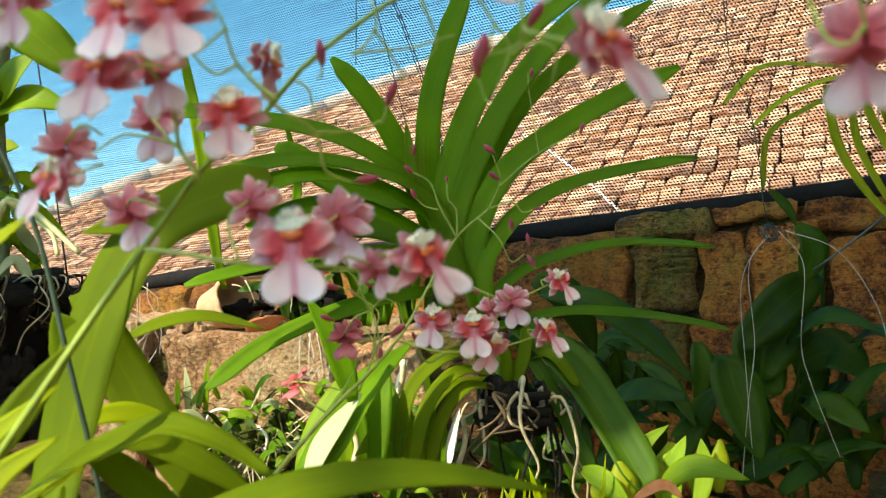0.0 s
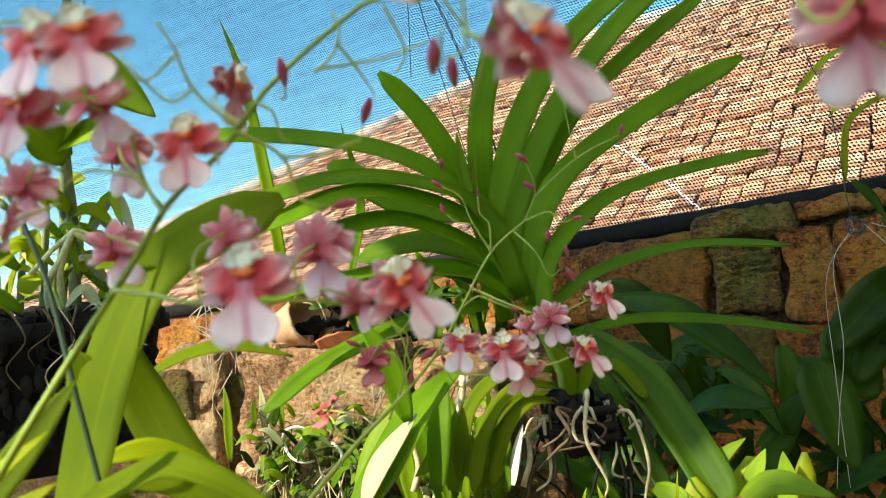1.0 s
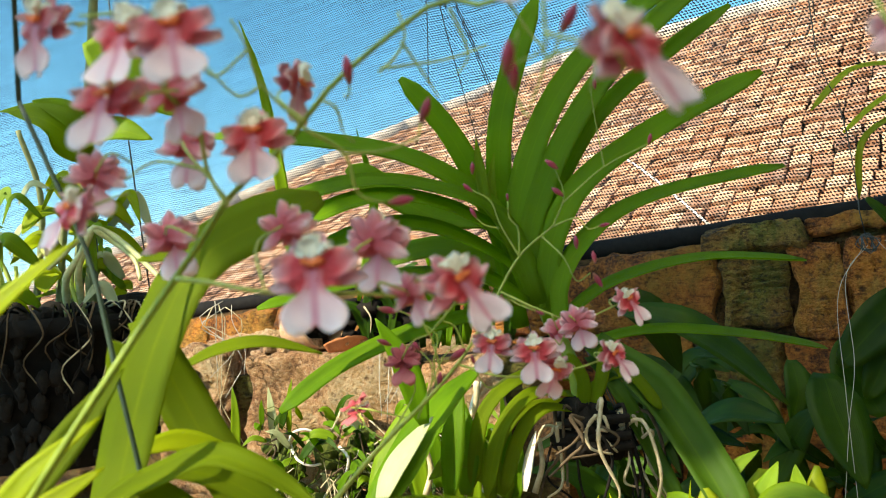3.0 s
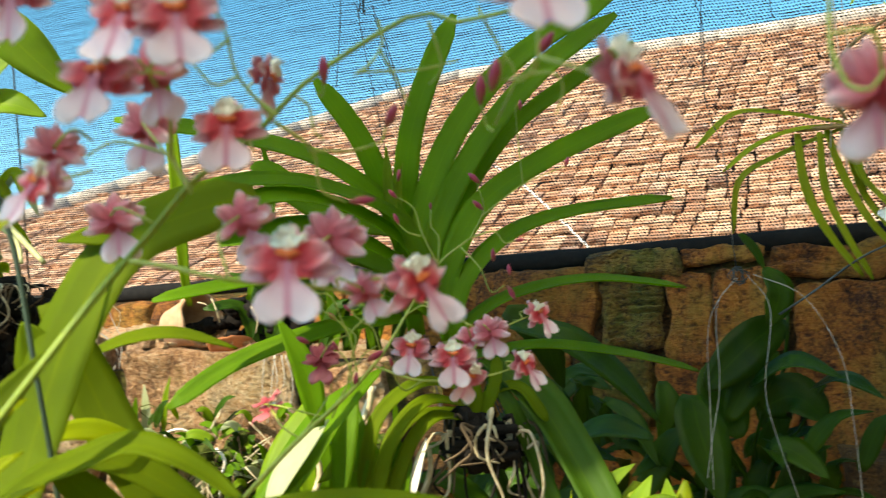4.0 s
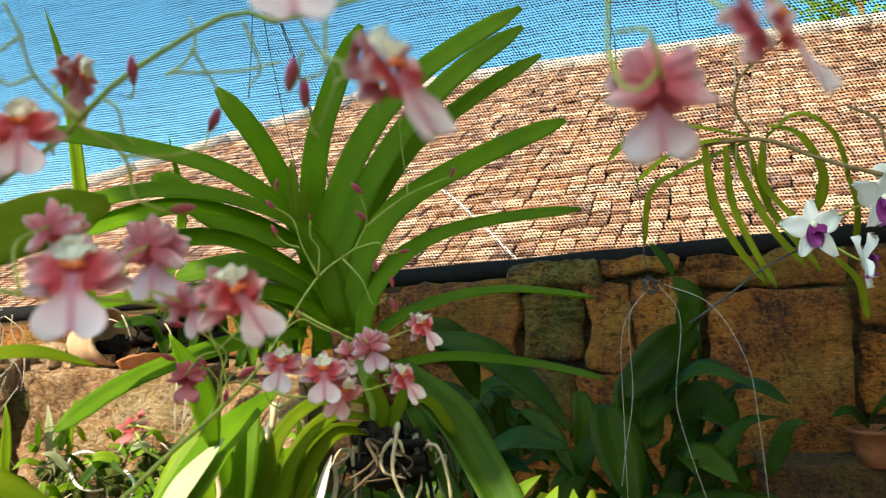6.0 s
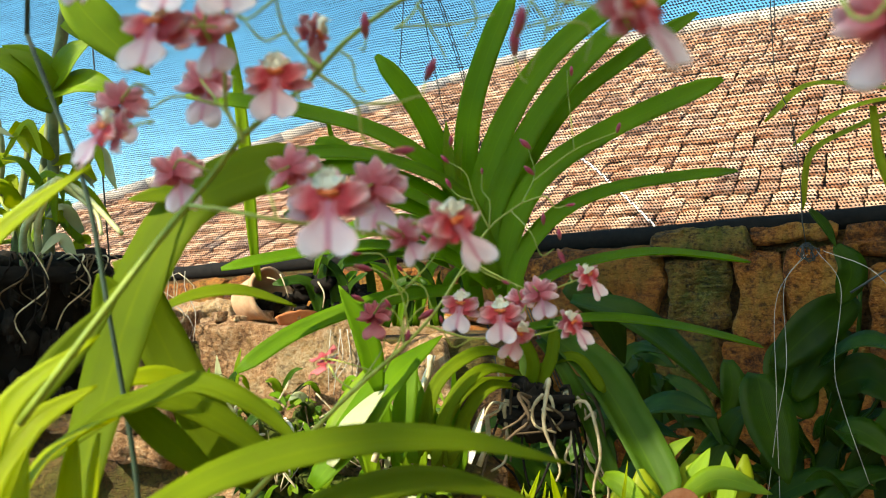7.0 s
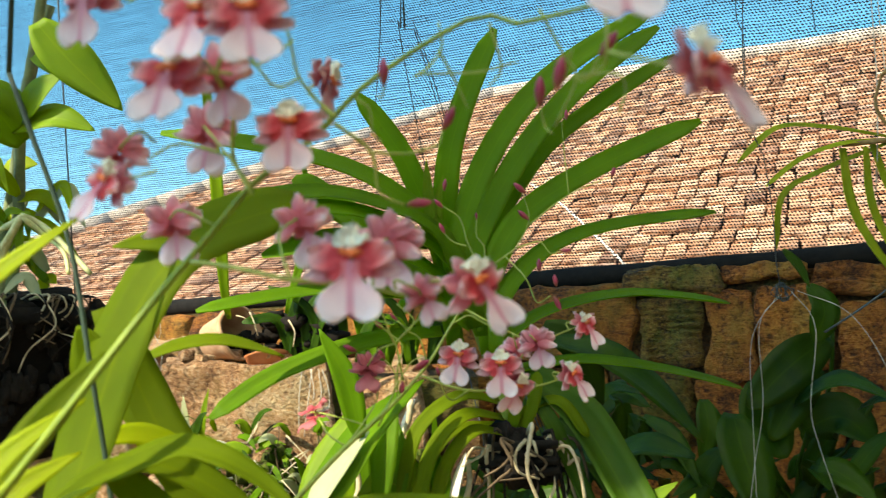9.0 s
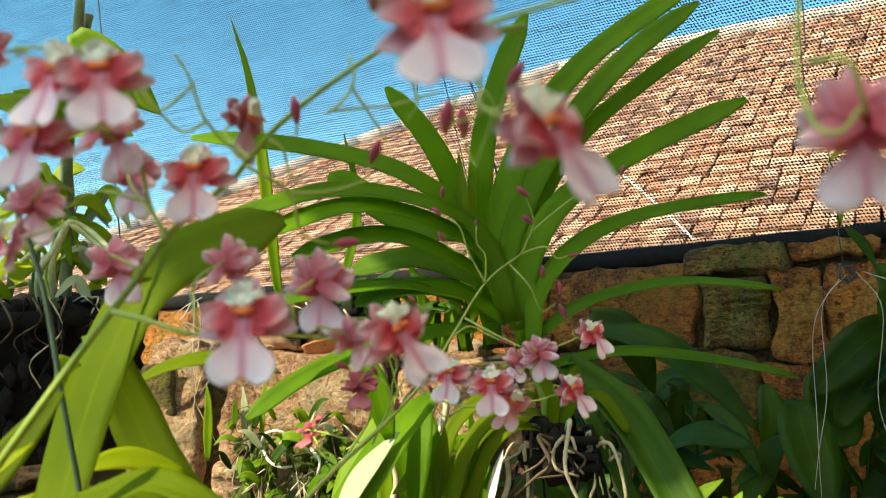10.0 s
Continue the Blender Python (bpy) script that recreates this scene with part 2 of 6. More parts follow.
def tile_material():
    m, t, bs, out = material("clay_tile")
    vec = coords(t)
    geo = t.nodes.new("ShaderNodeNewGeometry")
    oi = t.nodes.new("ShaderNodeObjectInfo")
    rnd = mathop(t, "FRACT", mathop(t, "ADD", geo.outputs["Random Per Island"], oi.outputs["Random"]))
    base = ramp(t, rnd, [(0.0, (0.27, 0.155, 0.105)), (0.2, (0.50, 0.270, 0.155)), (0.6, (0.66, 0.395, 0.240)), (0.85, (0.78, 0.54, 0.36)), (1.0, (0.42, 0.25, 0.18))])
    soot = noisy(t, vec, 3.5, 6, 0.7)
    fine = noisy(t, vec, 26, 6, 0.75)
    col = mixed(t, ramp(t, soot, [(0.50, (0, 0, 0)), (0.72, (0.8, 0.8, 0.8))]), base, (0.16, 0.11, 0.085))
    col = mixed(t, 0.75, col, ramp(t, fine, [(0.36, (0.38, 0.25, 0.20)), (0.62, (1, 1, 1))]), "MULTIPLY")
    bloom = noisy(t, vec, 17, 4, 0.7)
    col = mixed(t, ramp(t, bloom, [(0.58, (0, 0, 0)), (0.68, (0.75, 0.75, 0.75))]), col, (0.84, 0.72, 0.58))
    t.links.new(col, bs.inputs["Base Color"])
    bs.inputs["Roughness"].default_value = 0.9
    bump(t, bs, fine, 0.6, 0.006)
    return m


def net_material():
    """Black knitted shade cloth: open loops between wavy threads."""
    m, t, bs, out = material("shade_cloth")
    vec = coords(t)
    sp = t.nodes.new("ShaderNodeSeparateXYZ")
    t.links.new(vec, sp.inputs[0])
    u, w = sp.outputs[0], sp.outputs[2]
    jit = mathop(t, "MULTIPLY", mathop(t, "SUBTRACT", noisy(t, vec, 13, 4), 0.5), 9.0)
    row = mathop(t, "ADD", mathop(t, "MULTIPLY", w, 2 * math.pi / 0.0080), jit)
    col_u = mathop(t, "ADD", mathop(t, "MULTIPLY", u, 2 * math.pi / 0.0088), mathop(t, "MULTIPLY", mathop(t, "SUBTRACT", noisy(t, vec, 24, 3), 0.5), 9.0))
    zig = mathop(t, "MULTIPLY", mathop(t, "SINE", col_u), 0.4)
    line = mathop(t, "MULTIPLY", mathop(t, "SINE", mathop(t, "ADD", row, zig)), 0.9)
    post = mathop(t, "MULTIPLY", mathop(t, "SINE", mathop(t, "ADD", col_u, mathop(t, "MULTIPLY", row, 0.5))), 0.85)
    dens = mathop(t, "MULTIPLY", mathop(t, "SUBTRACT", noisy(t, coords(t, (0.8, 1, 22)), 4.0, 4), 0.5), 2.2)
    speck = mathop(t, "MULTIPLY", mathop(t, "SUBTRACT", noisy(t, vec, 150, 2), 0.5), 2.4)
    total = mathop(t, "ADD", mathop(t, "ADD", line, post), mathop(t, "ADD", dens, speck))
    s = t.nodes.new("ShaderNodeMapRange")
    s.interpolation_type = "SMOOTHSTEP"
    t.links.new(total, s.inputs[0])
    s.inputs[1].default_value, s.inputs[2].default_value = 0.12, 0.50
    s.inputs[3].default_value, s.inputs[4].default_value = 0.0, 1.0
    bs.inputs["Base Color"].default_value = (0.010, 0.012, 0.016, 1)
    bs.inputs["Roughness"].default_value = 0.8
    bs.inputs["Specular IOR Level"].default_value = 0.05
    tr = t.nodes.new("ShaderNodeBsdfTransparent")
    mx = t.nodes.new("ShaderNodeMixShader")
    t.links.new(s.outputs[0], mx.inputs[0])
    t.links.new(tr.outputs[0], mx.inputs[1])
    t.links.new(bs.outputs[0], mx.inputs[2])
    t.links.new(mx.outputs[0], out.inputs[0])
    return m


def sheet_material():
    """Weathered milky plastic for the unseen added sheets; lets soft daylight through."""
    m, t, bs, out = material("added_diffuser_sheet")
    dirt = noisy(t, coords(t), 3, 5, 0.6)
    col = ramp(t, dirt, [(0.3, (0.84, 0.81, 0.70)), (0.7, (0.94, 0.92, 0.84))])
    t.links.new(col, bs.inputs["Base Color"])
    bs.inputs["Roughness"].default_value = 0.6
    tr = t.nodes.new("ShaderNodeBsdfTranslucent")
    t.links.new(col, tr.inputs["Color"])
    mx = node(t, "ShaderNodeMixShader", Fac=0.92)
    t.links.new(bs.outputs[0], mx.inputs[1])
    t.links.new(tr.outputs[0], mx.inputs[2])
    t.links.new(mx.outputs[0], out.inputs[0])
    return m


SHEET = sheet_material()
TILE = tile_material()
NET = net_material()


# ---- builders ----
def link_mesh(name, bm, mat, smooth=True):
    me = bpy.data.meshes.new(name)
    bm.normal_update()
    if smooth:
        for f in bm.faces:
            f.smooth = True
    bm.to_mesh(me)
    bm.free()
    me.materials.append(mat)
    return me


def part(name, bm, mat, parent, label="", smooth=True):
    ob = new(name, link_mesh(name, bm, mat, smooth))
    ob.parent = parent
    if parent.type == "EMPTY":
        ob.matrix_parent_inverse = Matrix.Translation(parent.location).inverted()
    if label:
        tagged(ob, label)
    return ob


def thing(name, bm, mat, label, category, group="", kind="", smooth=True):
    return tagged(new(name, link_mesh(name, bm, mat, smooth)), label, category, group, kind)


def holder(name, at, label, category, group=""):
    ob = new(name)
    ob.location = at
    ob.empty_display_size = 0.05
    return tagged(ob, label, category, group)


def spline(points, n):
    """n + 1 places along a smooth line through the points."""
    p = [Vector(q) for q in points]
    if len(p) == 2:
        return [p[0].lerp(p[1], i / n) for i in range(n + 1)]
    p = [p[0] * 2 - p[1]] + p + [p[-1] * 2 - p[-2]]
    lens = [(p[i + 1] - p[i]).length for i in range(1, len(p) - 2)]
    total, out = sum(lens), []
    for k in range(n + 1):
        s, i = k / n * total, 0
        while i < len(lens) - 1 and s > lens[i]:
            s -= lens[i]
            i += 1
        a, b, c, d = p[i : i + 4]
        x = min(1.0, s / max(lens[i], 1e-6))
        out.append(0.5 * (2 * b + (c - a) * x + (2 * a - 5 * b + 4 * c - d) * x * x + (3 * b - a - 3 * c + d) * x**3))
    return out


def strap(s):
    """Width of a strap leaf along its length."""
    base = 0.60 + 0.40 * min(1, s / 0.35)
    tip = math.sqrt(max(0.0, 1 - ((s - 0.86) / 0.145) ** 2)) if s > 0.86 else 1
    return base * tip * (1 - 0.12 * s)


def lance(s):
    """Width of a pointed, lanceolate leaf."""
    return max(0.04, math.sin(math.pi * min(1, 0.06 + 0.94 * s) ** 0.85) ** 0.8)


def oval(s):
    return max(0.05, math.sin(math.pi * min(0.985, 0.03 + 0.955 * s)) ** 0.6)


def leaf_bm(points, width, shape=strap, fold=0.25, face=(0, -0.85, 0.5), thick=0.0012, n=16, twist=0.0, wave=0.0):
    bm = bmesh.new()
    uvl = bm.loops.layers.uv.new()
    pts = spline(points, n)
    face = Vector(face).normalized()
    cols = (-1, -0.55, 0, 0.55, 1)
    top, low, uvs = [], [], {}
    ph = random.random() * 6
    for i, p in enumerate(pts):
        tan = (pts[min(i + 1, n)] - pts[max(i - 1, 0)]).normalized()
        side = tan.cross(face)
        if side.length < 1e-3:
            side = tan.cross(Vector((1, 0, 0.3)))
        side.normalize()
        nor = side.cross(tan).normalized()
        if twist:
            side, nor = (Matrix.Rotation(twist * i / n, 3, tan) @ q for q in (side, nor))
        w = width / 2 * shape(i / n)
        ra, rb = [], []
        for c in cols:
            q = p + side * (c * w) + nor * (fold * abs(c) ** 1.4 * w + wave * math.sin(ph + i * 1.1 + c * 2) * w)
            a, b = bm.verts.new(q), bm.verts.new(q - nor * thick * (1.15 - 0.6 * abs(c)))
            uvs[a] = uvs[b] = (c / 2 + 0.5, i / n)
            ra.append(a), rb.append(b)
        top.append(ra), low.append(rb)
    for i in range(n):
        for j in range(4):
            bm.faces.new((top[i][j], top[i][j + 1], top[i + 1][j + 1], top[i + 1][j]))
            bm.faces.new((low[i][j + 1], low[i][j], low[i + 1][j], low[i + 1][j + 1]))
        bm.faces.new((low[i][0], top[i][0], top[i + 1][0], low[i + 1][0]))
        bm.faces.new((top[i][4], low[i][4], low[i + 1][4], top[i + 1][4]))
    for r, s in ((0, 1), (n, -1)):
        for j in range(4):
            q = (top[r][j], low[r][j], low[r][j + 1], top[r][j + 1])
            bm.faces.new(q if s > 0 else q[::-1])
    for f in bm.faces:
        for lp in f.loops:
            lp[uvl].uv = uvs[lp.vert]
    return bm


def tube_into(bm, points, r0, r1, sides=6, n=12, knots=0.0):
    pts = spline(points, n)
    rings = []
    for i, p in enumerate(pts):
        tan = (pts[min(i + 1, n)] - pts[max(i - 1, 0)]).normalized()
        a = tan.cross(Vector((0.31, 0.2, 0.93)))
        if a.length < 0.1:
            a = tan.cross(Vector((1, 0, 0)))
        a.normalize()
        b = tan.cross(a)
        r = (r0 + (r1 - r0) * i / n) * (1 + knots * math.sin(i * 2.1) ** 2)
        rings.append([bm.verts.new(p + (a * math.cos(k * math.tau / sides) + b * math.sin(k * math.tau / sides)) * r) for k in range(sides)])
    for i in range(n):
        for k in range(sides):
            bm.faces.new((rings[i][k], rings[i][(k + 1) % sides], rings[i + 1][(k + 1) % sides], rings[i + 1][k]))
    bm.faces.new(rings[0][::-1])
    bm.faces.new(rings[-1])
    return bm


def tube_bm(points, r0, r1=None, sides=6, n=12, knots=0.0):
    return tube_into(bmesh.new(), points, r0, r0 if r1 is None else r1, sides, n, knots)


def blade_into(bm, length, width, shape, at=(0, 0, 0), turn=0.0, lean=0.0, cup=0.15, ruffle=0.06, n=7, m=6, thick=0.0004, notch=0.0):
    """A petal that grows along +z, faces -y, turned in its plane and leaned back (+) or forth."""
    rot = Matrix.Translation(at) @ Euler((0, radians(turn), 0)).to_matrix().to_4x4() @ Euler((radians(lean), 0, 0)).to_matrix().to_4x4()
    ph = random.random() * 6
    grids = []
    for off in (0.0, thick):
        g = []
        for i in range(n + 1):
            s = i / n
            row = []
            for j in range(m + 1):
                c = 2 * j / m - 1
                x = c * width / 2 * shape(s)
                z = length * s * (1 - notch * (1 - abs(c)) ** 2 * s**4)
                y = -cup * width * (c * c) * s + ruffle * width * math.sin(ph + c * 5 + s * 7) * s * (0.3 + abs(c)) + off + 0.25 * length * s * s * cup
                row.append(bm.verts.new(rot @ Vector((x, y, z))))
            g.append(row)
        grids.append(g)
    a, b = grids
    for i in range(n):
        for j in range(m):
            bm.faces.new((a[i][j], a[i][j + 1], a[i + 1][j + 1], a[i + 1][j]))
            bm.faces.new((b[i][j + 1], b[i][j], b[i + 1][j], b[i + 1][j + 1]))
        bm.faces.new((b[i][0], a[i][0], a[i + 1][0], b[i + 1][0]))
        bm.faces.new((a[i][m], b[i][m], b[i + 1][m], a[i + 1][m]))
    for j in range(m):
        bm.faces.new((a[n][j], a[n][j + 1], b[n][j + 1], b[n][j]))
    return bm


def ball_into(bm, at, size, squash=(1, 1, 1), rings=6, segs=8, rough=0.0):
    m = Matrix.Translation(at) @ Matrix.Diagonal((*[size * q for q in squash], 1))
    got = bmesh.ops.create_uvsphere(bm, u_segments=segs, v_segments=rings, radius=1, matrix=m)["verts"]
    if rough:
        for v in got:
            v.co += (v.co - Vector(at)) * rough * noise.noise(v.co * (2.2 / size))
    return bm


def rock_bm(size, seed, rough=0.018, cuts=11, round_by=0.013, ridges=0.0):
    """A roughly squared stone, its edges worn and its faces uneven."""
    bm = bmesh.new()
    bmesh.ops.create_cube(bm, size=1, matrix=Matrix.Diagonal((*size, 1)))
    bmesh.ops.bevel(bm, geom=list(bm.edges), offset=min(round_by, min(size) * 0.3), segments=2, affect="EDGES", profile=0.6)
    bmesh.ops.subdivide_edges(bm, edges=[x for x in bm.edges if x.calc_length() > 0.05], cuts=cuts, use_grid_fill=True)
    for v in bm.verts:
        q = v.co * 9 + Vector((seed * 3.7, seed * 1.3, seed * 7.1))
        d = Vector((noise.noise(q), noise.noise(q + Vector((9, 2, 4))), noise.noise(q + Vector((3, 8, 1)))))
        d += 0.5 * Vector((noise.noise(q * 3), noise.noise(q * 3 + Vector((5, 0, 2))), noise.noise(q * 3 + Vector((1, 6, 3)))))
        d += 0.35 * Vector((0, 1, 0)) * noise.noise(q * 8)
        v.co += d * rough
        if ridges and v.co.y < 0:
            v.co.y += ridges * math.sin(v.co.z * 310 + 5 * noise.noise(q * 0.8)) * (0.5 + noise.noise(q * 2))
    return bm


E_AXIS, N_AXIS = Vector((0.9063, -0.4226, 0)), Vector((0.4226, 0.9063, 0))


def uvz(u, v, z):
    """Along the garden wall, away from it, and up."""
    return E_AXIS * u + N_AXIS * v + Vector((0, 0, z))


WALL_POSE = Matrix.Rotation(radians(-25), 4, "Z")


# ---- ground, walls, roof ----
bm = bmesh.new()
bmesh.ops.create_grid(bm, x_segments=60, y_segments=60, size=400)
for v in bm.verts:
    v.co.z = -0.02 + 0.02 * noise.noise(v.co * 0.05)
thing("ground", bm, EARTH, "bare brown earth round the wall", "ground", kind="structure")

# Closing wall added behind the viewpoint; its height sets the fill light.
bm = bmesh.new()
bmesh.ops.create_cube(bm, size=1, matrix=Matrix.Translation((0.2, -3.2, 0.9)) @ Matrix.Diagonal((9, 0.2, 1.8, 1)))
thing("wall_south", bm, PLASTER, "unseen added closing wall whose height limits the sky's fill light", "wall", kind="structure", smooth=False)
# Dark wall added out of view to cut sky light and bounce.
bm = bmesh.new()
bmesh.ops.create_cube(bm, size=1, matrix=Matrix.Translation((1.95, -0.5, 1.6)) @ Matrix.Diagonal((0.2, 3.7, 3.2, 1)))
thing("wall_east", bm, BROWN_STEM, "unseen added dark wall that blocks light from the right", "wall", kind="structure", smooth=False)
def sheet_into(bm, x0, x1, y0, y1):
    """A corrugated sheet between four sides, its waves along y."""
    n = max(4, int((x1 - x0) / 0.019))
    rows = [[bm.verts.new((x0 + (x1 - x0) * i / n, y, 3.03 + 0.009 * math.sin((x0 + (x1 - x0) * i / n) * math.tau / 0.076))) for i in range(n + 1)] for y in (y0, y1)]
    for i in range(n):
        bm.faces.new((rows[0][i], rows[0][i + 1], rows[1][i + 1], rows[1][i]))


# Unseen sheets added to soften the sun; gaps let chosen sun patches through.
bm = bmesh.new()
for x0, x1, y0, y1 in ((-1.595, -1.572, -3.0, -0.6), (-1.572, -1.545, -3.0, -0.99), (-1.572, -1.545, -0.943, -0.6), (-1.565, -1.53, -0.6, 1.3), (-1.545, -1.36, -3.0, -0.6), (-1.53, -1.36, -0.6, -0.49), (-1.53, -1.36, -0.385, 1.3), (-1.36, 0.25, -3.0, 1.3), (0.25, 1.20, -3.0, 1.3)):
    sheet_into(bm, x0, x1, y0, y1)
thing("ceiling", bm, SHEET, "unseen added translucent sheets that soften the sun, gaps left for sun patches", "ceiling", kind="structure")
# Unseen opaque boards added overhead to darken the wall's right end.
for k in range(5):
    bm = bmesh.new()
    bmesh.ops.create_cube(bm, size=1, matrix=Matrix.Translation((1.268 + 0.142 * k, -0.7, 3.03)) @ Matrix.Diagonal((0.138, 4.6, 0.024, 1)))
    thing("roof_board", bm, BROWN_STEM, "unseen added dark board that keeps skylight off the right wall", "board", "roof boards", kind="structure", smooth=False)
for x, y in ((-1.5, 0.3), (1.75, 0.6)):
    bm = bmesh.new()
    bmesh.ops.create_cube(bm, size=1, matrix=Matrix.Translation((x, y, 1.5)) @ Matrix.Diagonal((0.09, 0.09, 3.02, 1)))
    thing("roof_post", bm, PLASTER, "plain square post under the unseen added sheets", "post", "roof posts", smooth=False)


def pipe_z(u):
    return 1.607 + 0.028 * u


# stone wall: dark joint core with separate stones set in its face
def wall_core():
    bm = bmesh.new()
    pts = [(-4.2, 2.13), (2.6, 2.13), (2.6, 2.42), (-4.2, 2.42)]
    lo = [bm.verts.new(uvz(u, v, 0)) for u, v in pts]
    hi = [bm.verts.new(uvz(u, v, pipe_z(u) - 0.012)) for u, v in pts]
    bm.faces.new(lo[::-1])
    bm.faces.new(hi)
    for k in range(4):
        bm.faces.new((lo[k], lo[(k + 1) % 4], hi[(k + 1) % 4], hi[k]))
    return bm


stone_wall = thing("stone_wall", wall_core(), JOINT_SHADE, "old mossy wall of large brown sandstone blocks", "wall", kind="structure", smooth=False)


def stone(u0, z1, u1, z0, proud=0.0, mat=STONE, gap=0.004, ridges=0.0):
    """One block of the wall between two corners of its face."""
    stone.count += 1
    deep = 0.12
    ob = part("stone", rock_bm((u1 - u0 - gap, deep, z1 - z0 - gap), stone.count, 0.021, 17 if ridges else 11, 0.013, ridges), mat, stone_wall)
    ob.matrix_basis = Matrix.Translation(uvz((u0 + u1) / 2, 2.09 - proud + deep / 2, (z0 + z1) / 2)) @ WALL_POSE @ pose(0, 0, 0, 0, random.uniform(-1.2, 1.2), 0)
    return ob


stone.count = 0
# the blocks that stand free of leaves
stone(-0.788, 1.564, -0.450, 1.354, 0.012)
stone(-0.437, 1.527, -0.286, 1.350, 0.0, STONE_MOSS, ridges=0.010)
stone(-0.471, 1.599, -0.225, 1.530, 0.018, STONE_MOSS, ridges=0.006)
stone(-0.219, 1.595, -0.025, 1.551, 0.004)
stone(-0.272, 1.535, -0.156, 1.319, 0.008)
stone(-0.146, 1.544, 0.009, 1.342, 0.022)
stone(-0.019, 1.594, 0.350, 1.503, -0.012)
stone(0.029, 1.494, 0.338, 1.042, 0.022)
stone(0.363, 1.588, 0.514, 1.401, -0.012)
stone(0.360, 1.392, 0.553, 1.193, -0.02)
stone(-0.785, 1.342, -0.529, 1.100, 0.0)
stone(-0.522, 1.336, -0.312, 1.123, 0.008, STONE_MOSS, ridges=0.006)
stone(-0.303, 1.307, 0.014, 1.053, 0.004)
stone(0.529, 1.574, 0.788, 1.276, 0.0)
# further courses that go on both ways
u = -4.1
while u < -0.62:
    w = random.uniform(0.24, 0.42)
    z = pipe_z(u) - 0.035
    while z > 0.2:
        h = random.uniform(0.14, 0.24)
        stone(u, z, min(u + w, -0.60), z - h, random.uniform(-0.01, 0.02))
        z -= h + 0.008
    u += w + 0.008
u = -0.6
while u < 2.5:
    w = random.uniform(0.26, 0.42)
    z = 1.15 if u < 0.95 else pipe_z(u) - 0.035
    while z > 0.2:
        h = random.uniform(0.18, 0.28)
        stone(u, z, u + w, z - h, random.uniform(-0.01, 0.02))
        z -= h + 0.008
    u += w + 0.008

# low retaining wall in the sun, its top a ledge
LEDGE = 1.372
bm = bmesh.new()
bmesh.ops.create_cube(bm, size=1, matrix=Matrix.Translation((-0.75, 2.12, (LEDGE - 0.03) / 2)) @ Matrix.Diagonal((1.62, 0.55, LEDGE - 0.03, 1)))
low_wall = thing("retaining_wall", bm, JOINT_SHADE, "low retaining wall of dry sunlit sandstone blocks with a ledge", "wall", kind="structure", smooth=False)


def low_stone(x0, z1, x1, z0, y=1.80, deep=0.14, seed=0, mat=STONE_SUNLIT):
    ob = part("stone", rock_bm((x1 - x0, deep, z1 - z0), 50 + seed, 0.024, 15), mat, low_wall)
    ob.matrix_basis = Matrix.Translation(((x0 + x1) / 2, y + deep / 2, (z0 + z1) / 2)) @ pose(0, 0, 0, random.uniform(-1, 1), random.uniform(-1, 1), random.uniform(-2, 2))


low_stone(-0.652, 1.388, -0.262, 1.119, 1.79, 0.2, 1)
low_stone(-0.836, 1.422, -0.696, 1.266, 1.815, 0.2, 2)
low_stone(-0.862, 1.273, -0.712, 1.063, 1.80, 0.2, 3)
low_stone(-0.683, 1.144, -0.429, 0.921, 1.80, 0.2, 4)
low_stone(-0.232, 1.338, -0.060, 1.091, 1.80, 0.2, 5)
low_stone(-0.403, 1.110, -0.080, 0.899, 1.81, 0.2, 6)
# These left stones use the dark joint colour in place of shade.
low_stone(-1.05, LEDGE - 0.01, -0.76, 1.14, 1.80, 0.2, 7, JOINT_SHADE)
low_stone(-1.40, LEDGE - 0.02, -1.06, 1.10, 1.80, 0.2, 8, JOINT_SHADE)
low_stone(-1.55, 1.08, -0.90, 0.85, 1.80, 0.2, 9, JOINT_SHADE)
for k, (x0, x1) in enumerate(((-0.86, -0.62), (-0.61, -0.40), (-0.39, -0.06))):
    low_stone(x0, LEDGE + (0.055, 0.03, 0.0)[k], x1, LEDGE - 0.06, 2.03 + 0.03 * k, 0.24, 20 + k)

# black pipe along the wall's top, into which the net is rolled
pts = [uvz(u, 2.14, pipe_z(u) + 0.004 * math.sin(u * 4)) for u in (-4.2, -3.2, -2.2, -1.2, -0.6, 0.0, 0.6, 1.4, 2.6)]
thing("black_pipe", tube_bm(pts, 0.025, 0.025, 12, 60, 0.12), BLACK, "black pipe wrapped in rolled net along the wall top", "pipe", kind="structure")

bm = bmesh.new()
NX, NZ = 60, 24
g = [[bm.verts.new((-4.2 + 7.0 * i / NX, 0.03 * noise.noise(Vector((i * 0.35, j * 0.3, 2))), 1.40 + 2.40 * j / NZ)) for i in range(NX + 1)] for j in range(NZ + 1)]
for j in range(NZ):
    for i in range(NX):
        bm.faces.new((g[j][i], g[j][i + 1], g[j + 1][i + 1], g[j + 1][i]))
for v in bm.verts:
    v.co.z = max(v.co.z, pipe_z(v.co.x) - 0.005)
net = thing("shade_net", bm, NET, "black knitted shade net stretched above the stone wall", "net", kind="structure")
net.matrix_basis = WALL_POSE @ Matrix.Translation((0, 2.17, 0))


# ---- the house beyond the wall ----
ROOF_SLOPE = 0.6


def roof_z(v):
    return -0.81 + ROOF_SLOPE * v


